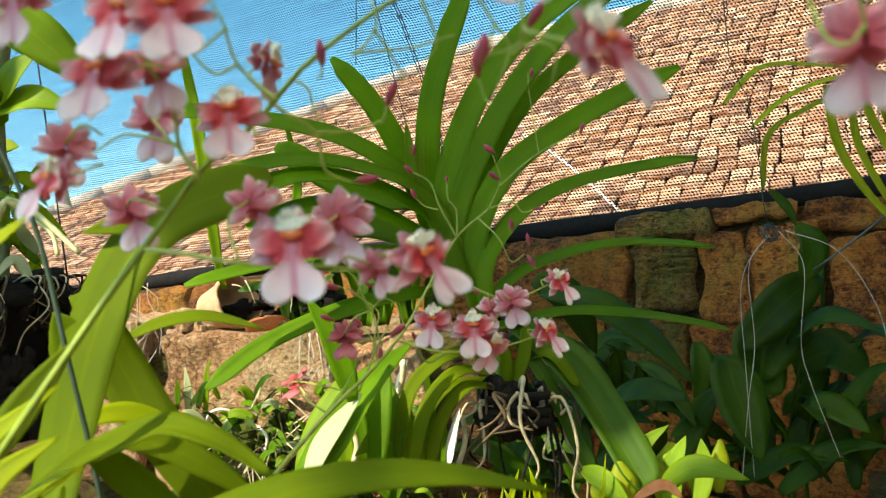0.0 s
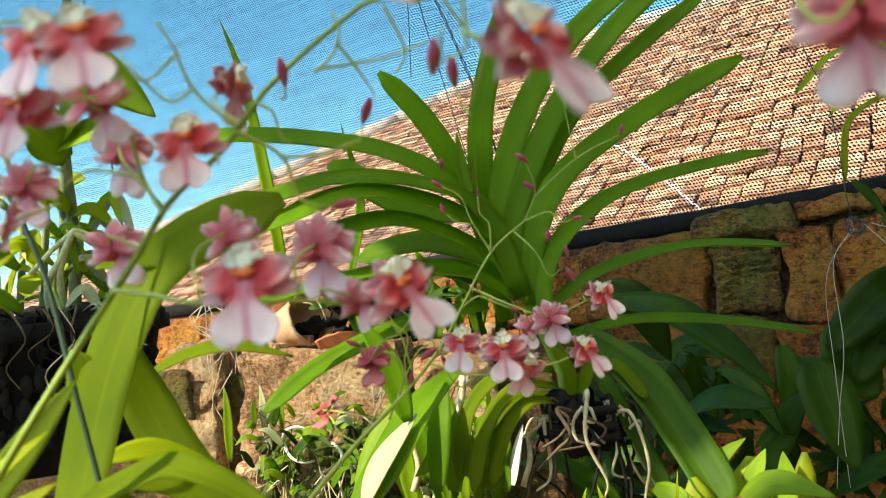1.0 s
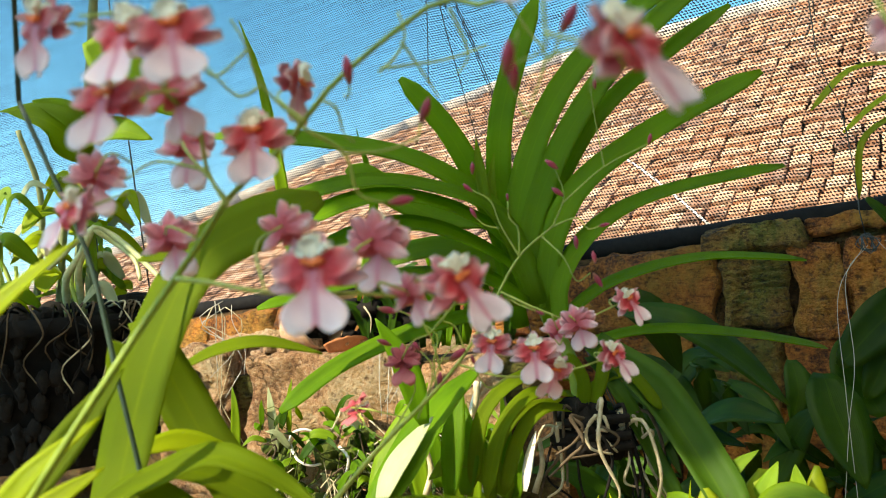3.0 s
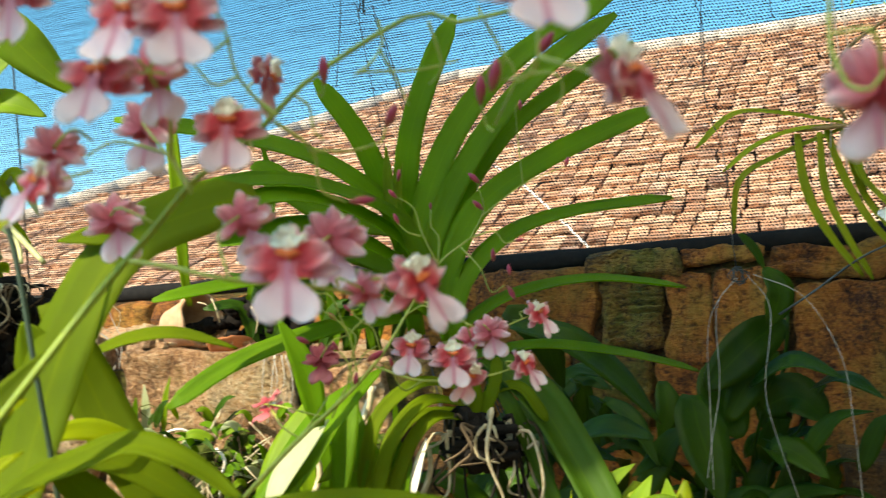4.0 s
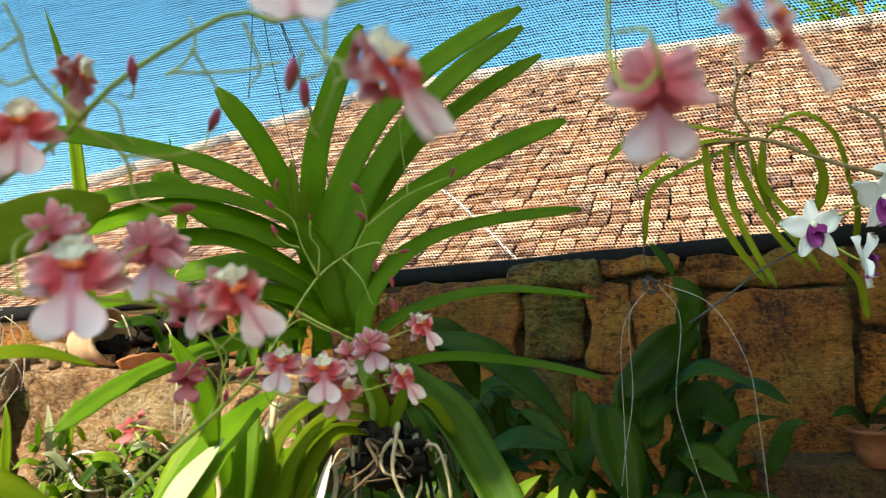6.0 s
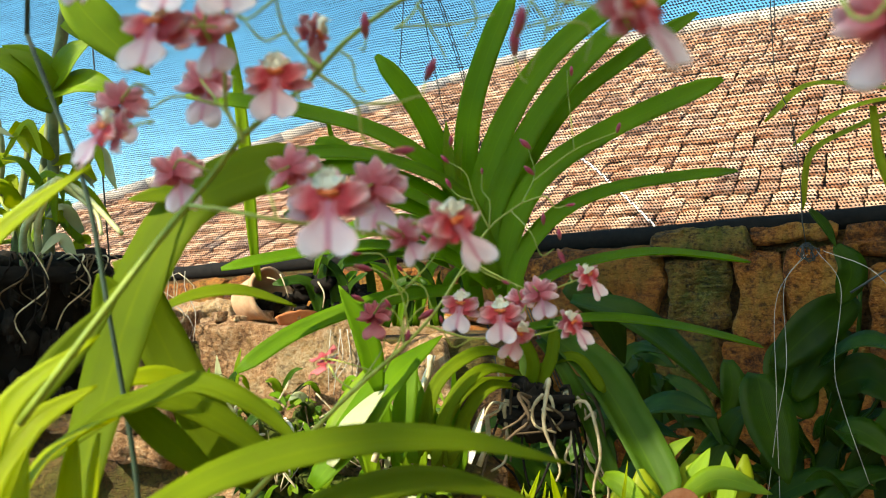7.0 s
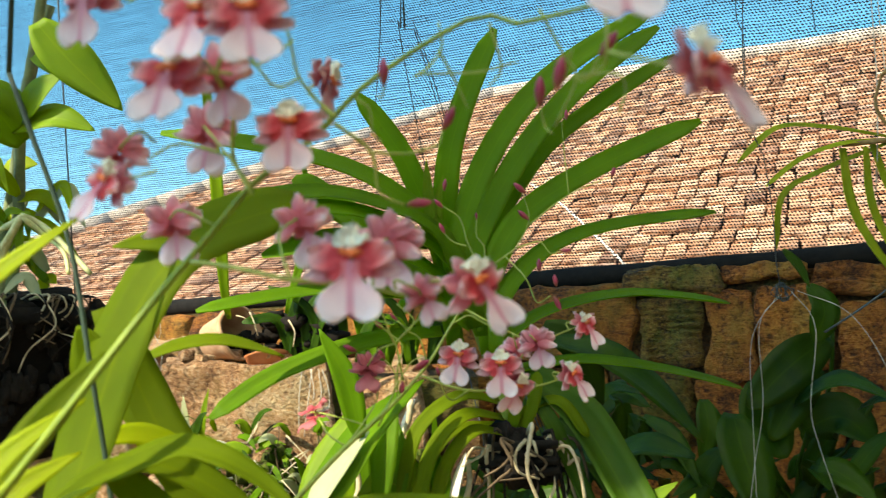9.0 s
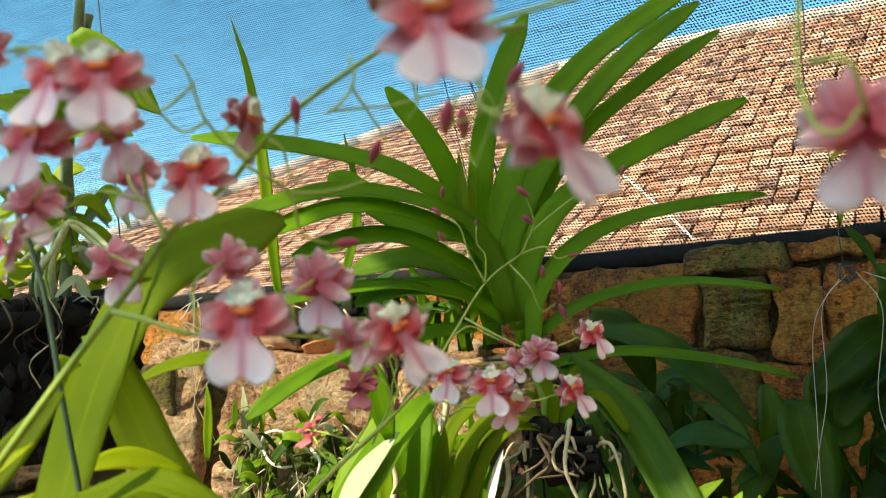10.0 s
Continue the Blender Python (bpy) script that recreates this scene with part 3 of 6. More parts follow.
house = holder("house", uvz(-1.5, 8.0, 0), "old house with a weathered clay tile hip roof", "house")
bm = bmesh.new()
EAVE, RIDGE, HIP = 3.75, 8.05, (-3.1, 7.0)
bmesh.ops.create_cube(bm, size=1, matrix=WALL_POSE @ Matrix.Translation((0.6, 8.2, 0.65)) @ Matrix.Diagonal((15.4, 8.0, 1.3, 1)))
part("house_wall", bm, PLASTER, house, "plain plastered house wall", False)
bm = bmesh.new()
left = HIP[0] - (RIDGE - EAVE) * 1.28
deck = [bm.verts.new(uvz(*q)) for q in ((left, EAVE, roof_z(EAVE) - 0.05), (8.5, EAVE, roof_z(EAVE) - 0.05), (8.5, RIDGE, roof_z(RIDGE) - 0.05), (HIP[0], RIDGE, roof_z(RIDGE) - 0.05), (8.5, 2 * RIDGE - EAVE, roof_z(EAVE) - 0.05), (left, 2 * RIDGE - EAVE, roof_z(EAVE) - 0.05))]
bm.faces.new(deck[:4])
bm.faces.new((deck[3], deck[2], deck[4], deck[5]))
bm.faces.new((deck[0], deck[3], deck[5]))
roof = part("roof", bm, JOINT_SHADE, house, "dark roof boarding under clay tiles", False)

SLOPE_DEG = math.degrees(math.atan(ROOF_SLOPE))


def tile_verts(w, l, seed):
    """A flat clay tile with a thick, slightly bowed lower edge."""
    r = random.Random(seed)
    x0, x1 = -w / 2, w / 2
    top, th = 0.012, 0.026
    vs = []
    for y, z in ((-l / 2, 0.034), (l / 2, 0.004)):
        for k in range(4):
            x = x0 + (x1 - x0) * k / 3
            bow = 0.007 * (1 - (2 * k / 3 - 1) ** 2)
            vs.append((x + r.uniform(-0.003, 0.003), y + r.uniform(-0.008, 0.008), z + bow))
    for y, z in ((-l / 2, 0.034 - th), (l / 2, -0.016)):
        for k in range(4):
            x = x0 + (x1 - x0) * k / 3
            vs.append((x, y, z))
    fs = []
    for k in range(3):
        fs += [(k, k + 1, k + 5, k + 4), (k + 9, k + 8, k + 12, k + 13), (k + 8, k + 9, k + 1, k)]
    fs += [(0, 4, 12, 8), (7, 3, 11, 15)]
    return vs, fs


TW, TL = 0.112, 0.165
tile_meshes = []
for k in range(6):
    me = bpy.data.meshes.new("tile")
    vs, fs = tile_verts(TW - 0.010, TL + 0.04, k)
    me.from_pydata(vs, [], fs)
    me.materials.append(TILE)
    tile_meshes.append(me)
roof_turn = WALL_POSE @ Matrix.Rotation(radians(SLOPE_DEG), 4, "X")
rng = random.Random(5)
far_v, far_f, near_tiles = [], [], []
row, dv = 0, TL * math.cos(radians(SLOPE_DEG))
v = EAVE + 0.1
while v < RIDGE:
    lo = HIP[0] - (RIDGE - v) * 1.28
    u = lo + rng.uniform(0, TW) * 0.3 + (TW / 2 if row % 2 else 0)
    while u < 7.5:
        lift = rng.uniform(-0.006, 0.012)
        m = Matrix.Translation(uvz(u + rng.uniform(-0.006, 0.006), v + rng.uniform(-0.012, 0.012), roof_z(v) + lift)) @ roof_turn @ pose(0, 0, 0, rng.uniform(-3, 3), rng.uniform(-4, 4), rng.uniform(-4, 4))
        kind = rng.randrange(6)
        if 4.0 < v < 5.7 and -2.5 < u < 3.1 and len(near_tiles) < 300:
            near_tiles.append((m, kind))
        else:
            vs, fs = tile_verts(TW - 0.010, TL + 0.04, kind)
            base = len(far_v)
            far_v += [m @ Vector(q) for q in vs]
            far_f += [tuple(base + i for i in f) for f in fs]
        u += TW
    v += dv
    row += 1
me = bpy.data.meshes.new("roof_tiles")
me.from_pydata([tuple(q) for q in far_v], [], far_f)
me.materials.append(TILE)
ob = new("roof_tiles", me)
ob.parent = house
ob.matrix_parent_inverse = Matrix.Translation(house.location).inverted()
tagged(ob, "weathered clay tiles higher up the roof", kind="stuff")
bm = bmesh.new()
for k in range(34):
    a = uvz(HIP[0] + k * 0.34, RIDGE, roof_z(RIDGE) + 0.02 + rng.uniform(-0.008, 0.012))
    b = uvz(HIP[0] + k * 0.34 + 0.36, RIDGE, roof_z(RIDGE) + 0.035)
    tube_into(bm, [a, b], 0.085, 0.075, 10, 2)
for k in range(16):
    f0, f1 = k / 16, (k + 1.1) / 16
    a = uvz(HIP[0] - (RIDGE - EAVE) * 1.28 * f0, RIDGE - (RIDGE - EAVE) * f0, roof_z(RIDGE - (RIDGE - EAVE) * f0) + 0.03)
    b = uvz(HIP[0] - (RIDGE - EAVE) * 1.28 * f1, RIDGE - (RIDGE - EAVE) * f1, roof_z(RIDGE - (RIDGE - EAVE) * f1) + 0.04)
    tube_into(bm, [a, b], 0.085, 0.075, 8, 2)
part("ridge", bm, plain_material("grey_ridge", (0.30, 0.26, 0.22), (0.55, 0.50, 0.44), 9, 0.9, 0.004), house, "grey mortared ridge and hip tiles")

def tree(at, h, crown_r, seed):
    r = random.Random(seed)
    ob = holder("tree", at, "leafy green tree behind the tiled roof", "tree")
    at = Vector(at)
    bm = tube_bm([at, at + Vector((0.1, 0, h * 0.5)), at + Vector((0.0, 0.1, h * 0.9))], 0.16, 0.05, 8, 10)
    tips = []
    for k in range(12):
        z = h * r.uniform(0.45, 0.85)
        d = Vector((r.uniform(-1, 1), r.uniform(-1, 1), r.uniform(0.1, 0.7))).normalized() * crown_r * r.uniform(0.6, 1.0)
        tube_into(bm, [at + Vector((0, 0, z)), at + Vector((0, 0, z)) + d * 0.6, at + Vector((0, 0, z + 0.1)) + d], 0.04, 0.01, 5, 5)
        tips.append(at + Vector((0, 0, z + 0.1)) + d)
    part("trunk", bm, BROWN_STEM, ob)
    vs, fs = [], []
    for tp in tips:
        for k in range(230):
            c = tp + Vector((r.gauss(0, 0.34), r.gauss(0, 0.34), r.gauss(0, 0.26)))
            q = Euler((r.uniform(0, 6), r.uniform(0, 6), r.uniform(0, 6))).to_matrix()
            s = r.uniform(0.04, 0.08)
            b = len(vs)
            vs += [tuple(c + q @ Vector(w)) for w in ((0, -s, 0), (s * 0.45, 0, 0.01), (0, s, 0), (-s * 0.45, 0, 0.01))]
            fs.append((b, b + 1, b + 2, b + 3))
    me = bpy.data.meshes.new("crown")
    me.from_pydata(vs, [], fs)
    me.materials.append(FRESH)
    c = new("crown", me)
    c.parent = ob
    c.matrix_parent_inverse = Matrix.Translation(at).inverted()


tree((8.3, 11.3, 0), 7.0, 1.1, 3)
tree((9.4, 10.8, 0), 7.2, 1.3, 4)


# ---- hanging vanda orchid in the middle ----
vanda = holder("vanda_orchid", (0.058, 1.082, 1.268), "large hanging vanda orchid with arching green strap leaves", "orchid")


def vleaf(*pts, w=0.034, **kw):
    w *= 1.04
    kw.setdefault("fold", 0.26)
    kw.setdefault("thick", 0.0022)
    mat = kw.pop("mat", VANDA)
    return part("leaf", leaf_bm(pts, w, **kw), mat, vanda)


# upper fan, to the right
vleaf((-0.001, 1.037, 1.451), (-0.017, 1.051, 1.547), (-0.064, 1.028, 1.669), (-0.124, 1.009, 1.753), w=0.032)
vleaf((-0.001, 1.037, 1.423), (-0.014, 1.063, 1.526), (-0.006, 1.042, 1.668), (0.023, 1.028, 1.762), (0.058, 1.020, 1.840), w=0.034)
vleaf((0.033, 1.004, 1.441), (0.004, 1.039, 1.543), (0.048, 1.039, 1.675), (0.130, 1.037, 1.776), (0.272, 1.022, 1.865), w=0.036)
vleaf((0.033, 1.004, 1.441), (0.021, 1.030, 1.536), (0.080, 1.030, 1.660), (0.168, 1.016, 1.761), (0.270, 1.012, 1.835), w=0.033)
vleaf((0.033, 1.004, 1.441), (0.032, 1.060, 1.538), (0.111, 1.056, 1.673), (0.202, 1.056, 1.748), (0.304, 1.056, 1.812), w=0.026)
vleaf((0.039, 1.003, 1.417), (0.039, 1.013, 1.493), (0.080, 1.023, 1.583), (0.177, 1.042, 1.651), (0.333, 1.054, 1.720), w=0.034)
vleaf((0.047, 0.993, 1.410), (0.054, 1.003, 1.478), (0.106, 1.026, 1.540), (0.193, 1.052, 1.577), (0.356, 1.082, 1.601), w=0.029, face=(0, -0.6, 0.8))
vleaf((0.050, 1.003, 1.430), (0.117, 1.029, 1.469), (0.234, 1.062, 1.490), (0.372, 1.098, 1.478), w=0.033, face=(0, -0.35, 0.95))
vleaf((0.061, 1.002, 1.396), (0.156, 1.044, 1.406), (0.270, 1.084, 1.391), (0.402, 1.148, 1.359), w=0.026, face=(0, -0.5, 0.9))
# upper fan, to the left
vleaf((0.022, 1.004, 1.450), (-0.019, 1.029, 1.567), (-0.106, 0.992, 1.638), (-0.215, 0.946, 1.666), (-0.334, 0.896, 1.676), w=0.037, face=(0, -0.7, 0.7))
vleaf((0.022, 1.004, 1.450), (-0.012, 1.010, 1.557), (-0.084, 0.970, 1.598), (-0.184, 0.922, 1.608), (-0.317, 0.868, 1.564), w=0.039, face=(0, -0.6, 0.8))
vleaf((0.022, 1.004, 1.450), (0.001, 1.013, 1.521), (-0.071, 0.965, 1.573), (-0.156, 0.911, 1.587), (-0.249, 0.871, 1.555), w=0.042, face=(0, -0.6, 0.8))
vleaf((0.022, 1.004, 1.450), (-0.000, 1.004, 1.493), (-0.058, 0.959, 1.534), (-0.126, 0.920, 1.554), (-0.215, 0.883, 1.532), w=0.041, face=(0, -0.6, 0.8))
vleaf((-0.033, 0.965, 1.474), (-0.099, 0.930, 1.497), (-0.184, 0.889, 1.490), (-0.276, 0.847, 1.472), w=0.028, face=(0, -0.5, 0.85))
vleaf((0.012, 0.994, 1.451), (-0.040, 0.963, 1.487), (-0.104, 0.937, 1.492), (-0.154, 0.919, 1.477), w=0.038, face=(0, -0.6, 0.8))
vleaf((-0.019, 0.975, 1.446), (-0.101, 0.952, 1.437), (-0.203, 0.917, 1.403), (-0.269, 0.878, 1.358), w=0.026, face=(0, -0.75, 0.65))
vleaf((-0.036, 1.088, 1.566), (-0.111, 1.081, 1.584), (-0.216, 1.073, 1.657), w=0.045, face=(0, -0.8, 0.6))
vleaf((-0.016, 1.113, 1.505), (-0.102, 1.126, 1.540), (-0.202, 1.143, 1.530), w=0.04, face=(0, -0.8, 0.6))
# heart of the fan
part("leaf", leaf_bm([(-0.027, 1.029, 1.564), (-0.033, 1.021, 1.617), (-0.035, 1.011, 1.665)], 0.016, lance, 0.5), FRESH, vanda)
part("leaf", leaf_bm([(-0.021, 1.039, 1.564), (-0.021, 1.033, 1.610), (-0.014, 1.026, 1.647)], 0.012, lance, 0.5), FRESH, vanda)
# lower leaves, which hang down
vleaf((0.084, 1.012, 1.395), (0.143, 0.985, 1.340), (0.177, 0.960, 1.281), (0.212, 0.910, 1.200), w=0.050, fold=0.85, mat=SHADED_VANDA)
vleaf((0.078, 1.010, 1.382), (0.104, 0.974, 1.344), (0.132, 0.975, 1.283), (0.162, 0.955, 1.207), w=0.020, fold=0.5, mat=SHADED_VANDA)
def young(*pts, w=0.019):
    part("leaf", leaf_bm(pts, w, strap, 0.25, (0, -0.7, 0.7), 0.0015), ONCID, vanda)


young((0.049, 0.980, 1.361), (-0.000, 0.943, 1.371), (-0.049, 0.919, 1.335), (-0.068, 0.907, 1.258))
young((0.052, 0.978, 1.342), (0.006, 0.931, 1.351), (-0.031, 0.908, 1.317), (-0.052, 0.886, 1.252))
young((0.054, 0.976, 1.324), (0.015, 0.929, 1.333), (-0.014, 0.916, 1.303), (-0.034, 0.896, 1.250), w=0.018)
young((0.053, 0.997, 1.332), (-0.007, 0.969, 1.329), (-0.042, 0.943, 1.286), (-0.052, 0.921, 1.226), w=0.016)
young((0.058, 0.974, 1.310), (0.066, 0.968, 1.355), (0.051, 0.972, 1.390), w=0.017)
young((0.062, 0.974, 1.310), (0.086, 0.966, 1.355), (0.095, 0.978, 1.396), w=0.017)
young((0.072, 0.997, 1.346), (0.118, 0.973, 1.361), (0.149, 0.954, 1.321), w=0.016)
part("stem", tube_bm([(0.060, 1.043, 1.278), (0.064, 1.042, 1.347), (0.030, 1.047, 1.448), (-0.004, 1.060, 1.568)], 0.012, 0.009, 8, 12), STEM, vanda)


def basket_bm(c, r, h, seed=0):
    """A small round pot with a rim, ribs and an open top."""
    bm = bmesh.new()
    c = Vector(c)
    prof = [(0.72, -h), (0.80, -h * 0.6), (0.92, -0.12 * h), (1.02, -0.1 * h), (1.02, 0), (0.92, 0), (0.86, -0.12 * h), (0.70, -0.3 * h)]
    rings = [[bm.verts.new(c + Vector((math.cos(a) * r * q, math.sin(a) * r * q, z))) for a in (k * math.tau / 20 for k in range(20))] for q, z in prof]
    for i in range(len(rings) - 1):
        for k in range(20):
            bm.faces.new((rings[i][k], rings[i][(k + 1) % 20], rings[i + 1][(k + 1) % 20], rings[i + 1][k]))
    bm.faces.new(rings[0][::-1])
    bm.faces.new(rings[-1])
    return bm


pot_at = Vector((0.075, 0.988, 1.312))
rr = random.Random(8)
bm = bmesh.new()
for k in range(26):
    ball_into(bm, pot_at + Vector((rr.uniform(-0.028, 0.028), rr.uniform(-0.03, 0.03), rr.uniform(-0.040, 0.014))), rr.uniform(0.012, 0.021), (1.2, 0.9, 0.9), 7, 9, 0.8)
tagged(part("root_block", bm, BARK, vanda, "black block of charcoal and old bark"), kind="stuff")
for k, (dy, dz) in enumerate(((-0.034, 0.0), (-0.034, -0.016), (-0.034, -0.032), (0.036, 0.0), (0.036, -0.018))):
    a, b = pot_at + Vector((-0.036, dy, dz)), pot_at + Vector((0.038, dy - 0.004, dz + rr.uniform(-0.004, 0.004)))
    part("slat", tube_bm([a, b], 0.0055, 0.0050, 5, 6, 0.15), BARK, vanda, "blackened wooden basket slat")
for k in range(26):
    a = rr.uniform(2.9, 6.6)
    s0 = pot_at + Vector((math.cos(a) * 0.030, math.sin(a) * 0.032, rr.uniform(-0.024, 0.014)))
    out = Vector((math.cos(a), math.sin(a), 0)) * rr.uniform(0.012, 0.030)
    drop, side = rr.choice((0.02, 0.03, 0.05, 0.08, 0.11, 0.14)), rr.uniform(-0.05, 0.05)
    pts = [s0, s0 + out * 0.8 + Vector((side * 0.3, 0, rr.uniform(0.002, 0.016)))]
    for f in (0.35, 0.7, 1.0):
        pts.append(s0 + out * 1.15 + Vector((side * f * f + rr.uniform(-0.016, 0.016), rr.uniform(-0.008, 0.008), -drop * f + rr.uniform(-0.008, 0.012))))
    part("root", tube_bm(pts, rr.uniform(0.0014, 0.0030), 0.0012, 6, 24, 0.25), (DARK_ROOT, ROOT, ROOT, BARK)[k % 4], vanda)
for dx, dy in ((-0.045, 0.0), (0.03, 0.035), (0.03, -0.035)):
    part("wire", tube_bm([pot_at + Vector((dx, dy, 0)), Vector((0.026, 1.173, 1.500)) + Vector((dx * 0.7, dy, 0)), Vector((-0.032, 1.127, 1.771)) + Vector((dx * 0.5, dy, 0)), Vector((-0.062, 1.084, 1.887)) + Vector((dx * 0.25, dy * 0.3, 0)), Vector((-0.065, 1.055, 1.952)), Vector((-0.069, 1.046, 1.970)).xy.to_3d() + Vector((0, 0, 3.01))], 0.0010, 0.0010, 4, 30), WIRE, vanda, "thin dark hanging wire")


# ---- pink oncidium with its flower sprays ----
def round_petal(s):
    return math.sin(math.pi * min(0.97, 0.10 + 0.85 * s)) ** 0.55


def sepal_shape(s):
    return math.sin(math.pi * min(0.97, 0.12 + 0.84 * s)) ** 0.8


def lip_shape(s):
    knots = ((0, 0.30), (0.16, 0.25), (0.30, 0.32), (0.42, 0.60), (0.54, 0.88), (0.68, 1.0), (0.82, 0.98), (0.93, 0.84), (1.0, 0.56))
    for (a, wa), (b, wb) in zip(knots, knots[1:]):
        if s <= b:
            return wa + (wb - wa) * (s - a) / (b - a)
    return knots[-1][1]


def flower_meshes(seed):
    random.seed(seed)
    bm = bmesh.new()
    for sg in (-1, 1):
        blade_into(bm, 0.0108, 0.0070, round_petal, (sg * 0.0008, 0.0030, 0.0008), sg * (54 + random.uniform(-10, 10)), random.uniform(-26, 0), 0.26, 0.20, 9, 8)
        blade_into(bm, 0.0135, 0.0062, sepal_shape, (sg * 0.001, 0.0032, -0.001), sg * (106 + random.uniform(-10, 10)), random.uniform(-14, 10), 0.22, 0.12, 9, 6)
    blade_into(bm, 0.0105, 0.0066, sepal_shape, (0, 0.0034, 0.002), random.uniform(-10, 10), random.uniform(0, 24), 0.25, 0.14)
    petals = link_mesh("flower", bm, BACK)
    bm = bmesh.new()
    for sg in (-1, 1):
        blade_into(bm, 0.0118, 0.0088, round_petal, (sg * 0.0010, -0.0012, 0.0002), sg * (80 + random.uniform(-7, 7)), random.uniform(-14, 6), 0.22, 0.12, 10, 9)
        blade_into(bm, 0.0072, 0.0060, round_petal, (sg * 0.0006, -0.0016, -0.0010), sg * (120 + random.uniform(-8, 8)), random.uniform(-10, 8), 0.2, 0.12, 6, 6)
    for f in bm.faces:
        f.material_index = 1
    blade_into(bm, 0.0182, 0.0190, lip_shape, (0, -0.0018, -0.0004), 180, random.uniform(-4, 10), 0.10, 0.045, 15, 14, notch=0.17)
    lip = link_mesh("lip", bm, LIP)
    lip.materials.append(PETAL)
    bm = bmesh.new()
    ball_into(bm, (0, -0.0020, 0.0050), 0.0019, (0.9, 0.8, 1.5), rough=0.3)
    for k in range(9):
        blade_into(bm, random.uniform(0.0040, 0.0056), 0.0033, round_petal, (random.uniform(-0.0012, 0.0012), random.uniform(-0.0034, -0.0012), random.uniform(0.0042, 0.0064)), -84 + 21 * k + random.uniform(-10, 10), random.uniform(-30, 35), 0.3, 0.3, 5, 4)
    column = link_mesh("column", bm, CREAM)
    bm = bmesh.new()
    ball_into(bm, (0, -0.0024, 0.0018), 0.0017, (2.0, 0.6, 0.7), rough=0.4)
    for k in range(6):
        ball_into(bm, (random.uniform(-0.0030, 0.0030), -0.0030, random.uniform(0.0008, 0.0024)), 0.0008)
    callus = link_mesh("callus", bm, CALLUS)
    return petals, lip, column, callus


FLOWERS = [flower_meshes(k) for k in range(5)]
BACK_MESH = []
for f in FLOWERS:
    me, lp = f[0].copy(), f[1].copy()
    lp.materials[0], lp.materials[1] = LIP_BACK, BACK
    BACK_MESH.append((me, lp, f[2], f[3]))
ROSY_MESH = []
for f in FLOWERS:
    lp = f[1].copy()
    lp.materials[0], lp.materials[1] = ROSE, ROSE
    me = f[0].copy()
    me.materials[0] = ROSE
    ROSY_MESH.append((me, lp, f[2], f[3]))


def add_part(name, me, parent, m=None, label=""):
    ob = new(name, me)
    ob.parent = parent
    if parent.type == "EMPTY":
        ob.matrix_parent_inverse = Matrix.Translation(parent.location).inverted()
    if m is not None:
        ob.matrix_basis = m
    if label:
        tagged(ob, label)
    return ob


oncidium = holder("oncidium_orchid", (-0.16, 0.30, 1.08), "pink oncidium orchid with branching sprays and yellow-green leaves", "orchid")


def blossom(at, turn=0, tip=0, roll=0, size=1.0, joint=None, plant=oncidium, dark=False, rosy=False):
    """An open flower that faces the -y side, turned to +x by turn; joint is where its stalk leaves the stem."""
    blossom.count += 1
    if not dark and abs(turn) < 30:
        tip -= 15
    me = (ROSY_MESH if rosy else BACK_MESH if dark else FLOWERS)[blossom.count % 5]
    m = Matrix.Translation(at) @ Matrix.Rotation(radians(turn), 4, "Z") @ Matrix.Rotation(radians(tip), 4, "X") @ Matrix.Rotation(radians(roll), 4, "Y") @ Matrix.Scale(size, 4)
    ob = add_part("flower", me[0], plant, m)
    add_part("lip", me[1], ob, label="mauve two-lobed lip" if dark else "pale pink two-lobed lip")
    add_part("column", me[2], ob, label="cream white column")
    add_part("callus", me[3], ob, label="orange callus")
    if joint is not None:
        back = Vector(at) + (Matrix.Rotation(radians(turn), 3, "Z") @ Vector((0, 0.004, 0.001))) * size
        j = Vector(joint)
        mid = back.lerp(j, 0.5) + (Matrix.Rotation(radians(turn), 3, "Z") @ Vector((0, 0.007, 0.003)))
        part("stalk", tube_bm([j, mid, back], 0.0005, 0.00045, 5, 8), PALE_STEM, plant)
    return ob


blossom.count = 0


def bud(at, to, size=1.0, plant=oncidium, joint=None):
    """A closed red bud that points from at to to."""
    at, to = Vector(at), Vector(to)
    d = (to - at).normalized()
    bm = bmesh.new()
    tube_into(bm, [(0, 0, 0), (0, 0, 0.003), (0, 0, 0.007), (0, 0, 0.0105)], 0.0005, 0.0006, 8, 8)
    for v in bm.verts:
        s = v.co.z / 0.0105
        k = 0.3 + 3.2 * math.sin(math.pi * min(1, s * 0.93 + 0.05)) ** 0.8
        v.co.x *= k
        v.co.y *= k
    ob = part("bud", bm, BUD, plant)
    ob.matrix_basis = Matrix.Translation(at) @ d.to_track_quat("Z", "Y").to_matrix().to_4x4() @ Matrix.Scale(size * 0.85, 4)
    if joint is not None:
        j = Vector(joint)
        part("stalk", tube_bm([j, at.lerp(j, 0.5) + Vector((0, 0.002, -0.002)), at], 0.0004, 0.00035, 5, 6), PALE_STEM, plant)


def stem(*pts, r0=0.0011, r1=0.0007, mat=STEM, plant=oncidium, name="flower_stem", n=28):
    part(name, tube_bm(pts, r0, r1, 7, n), mat, plant)


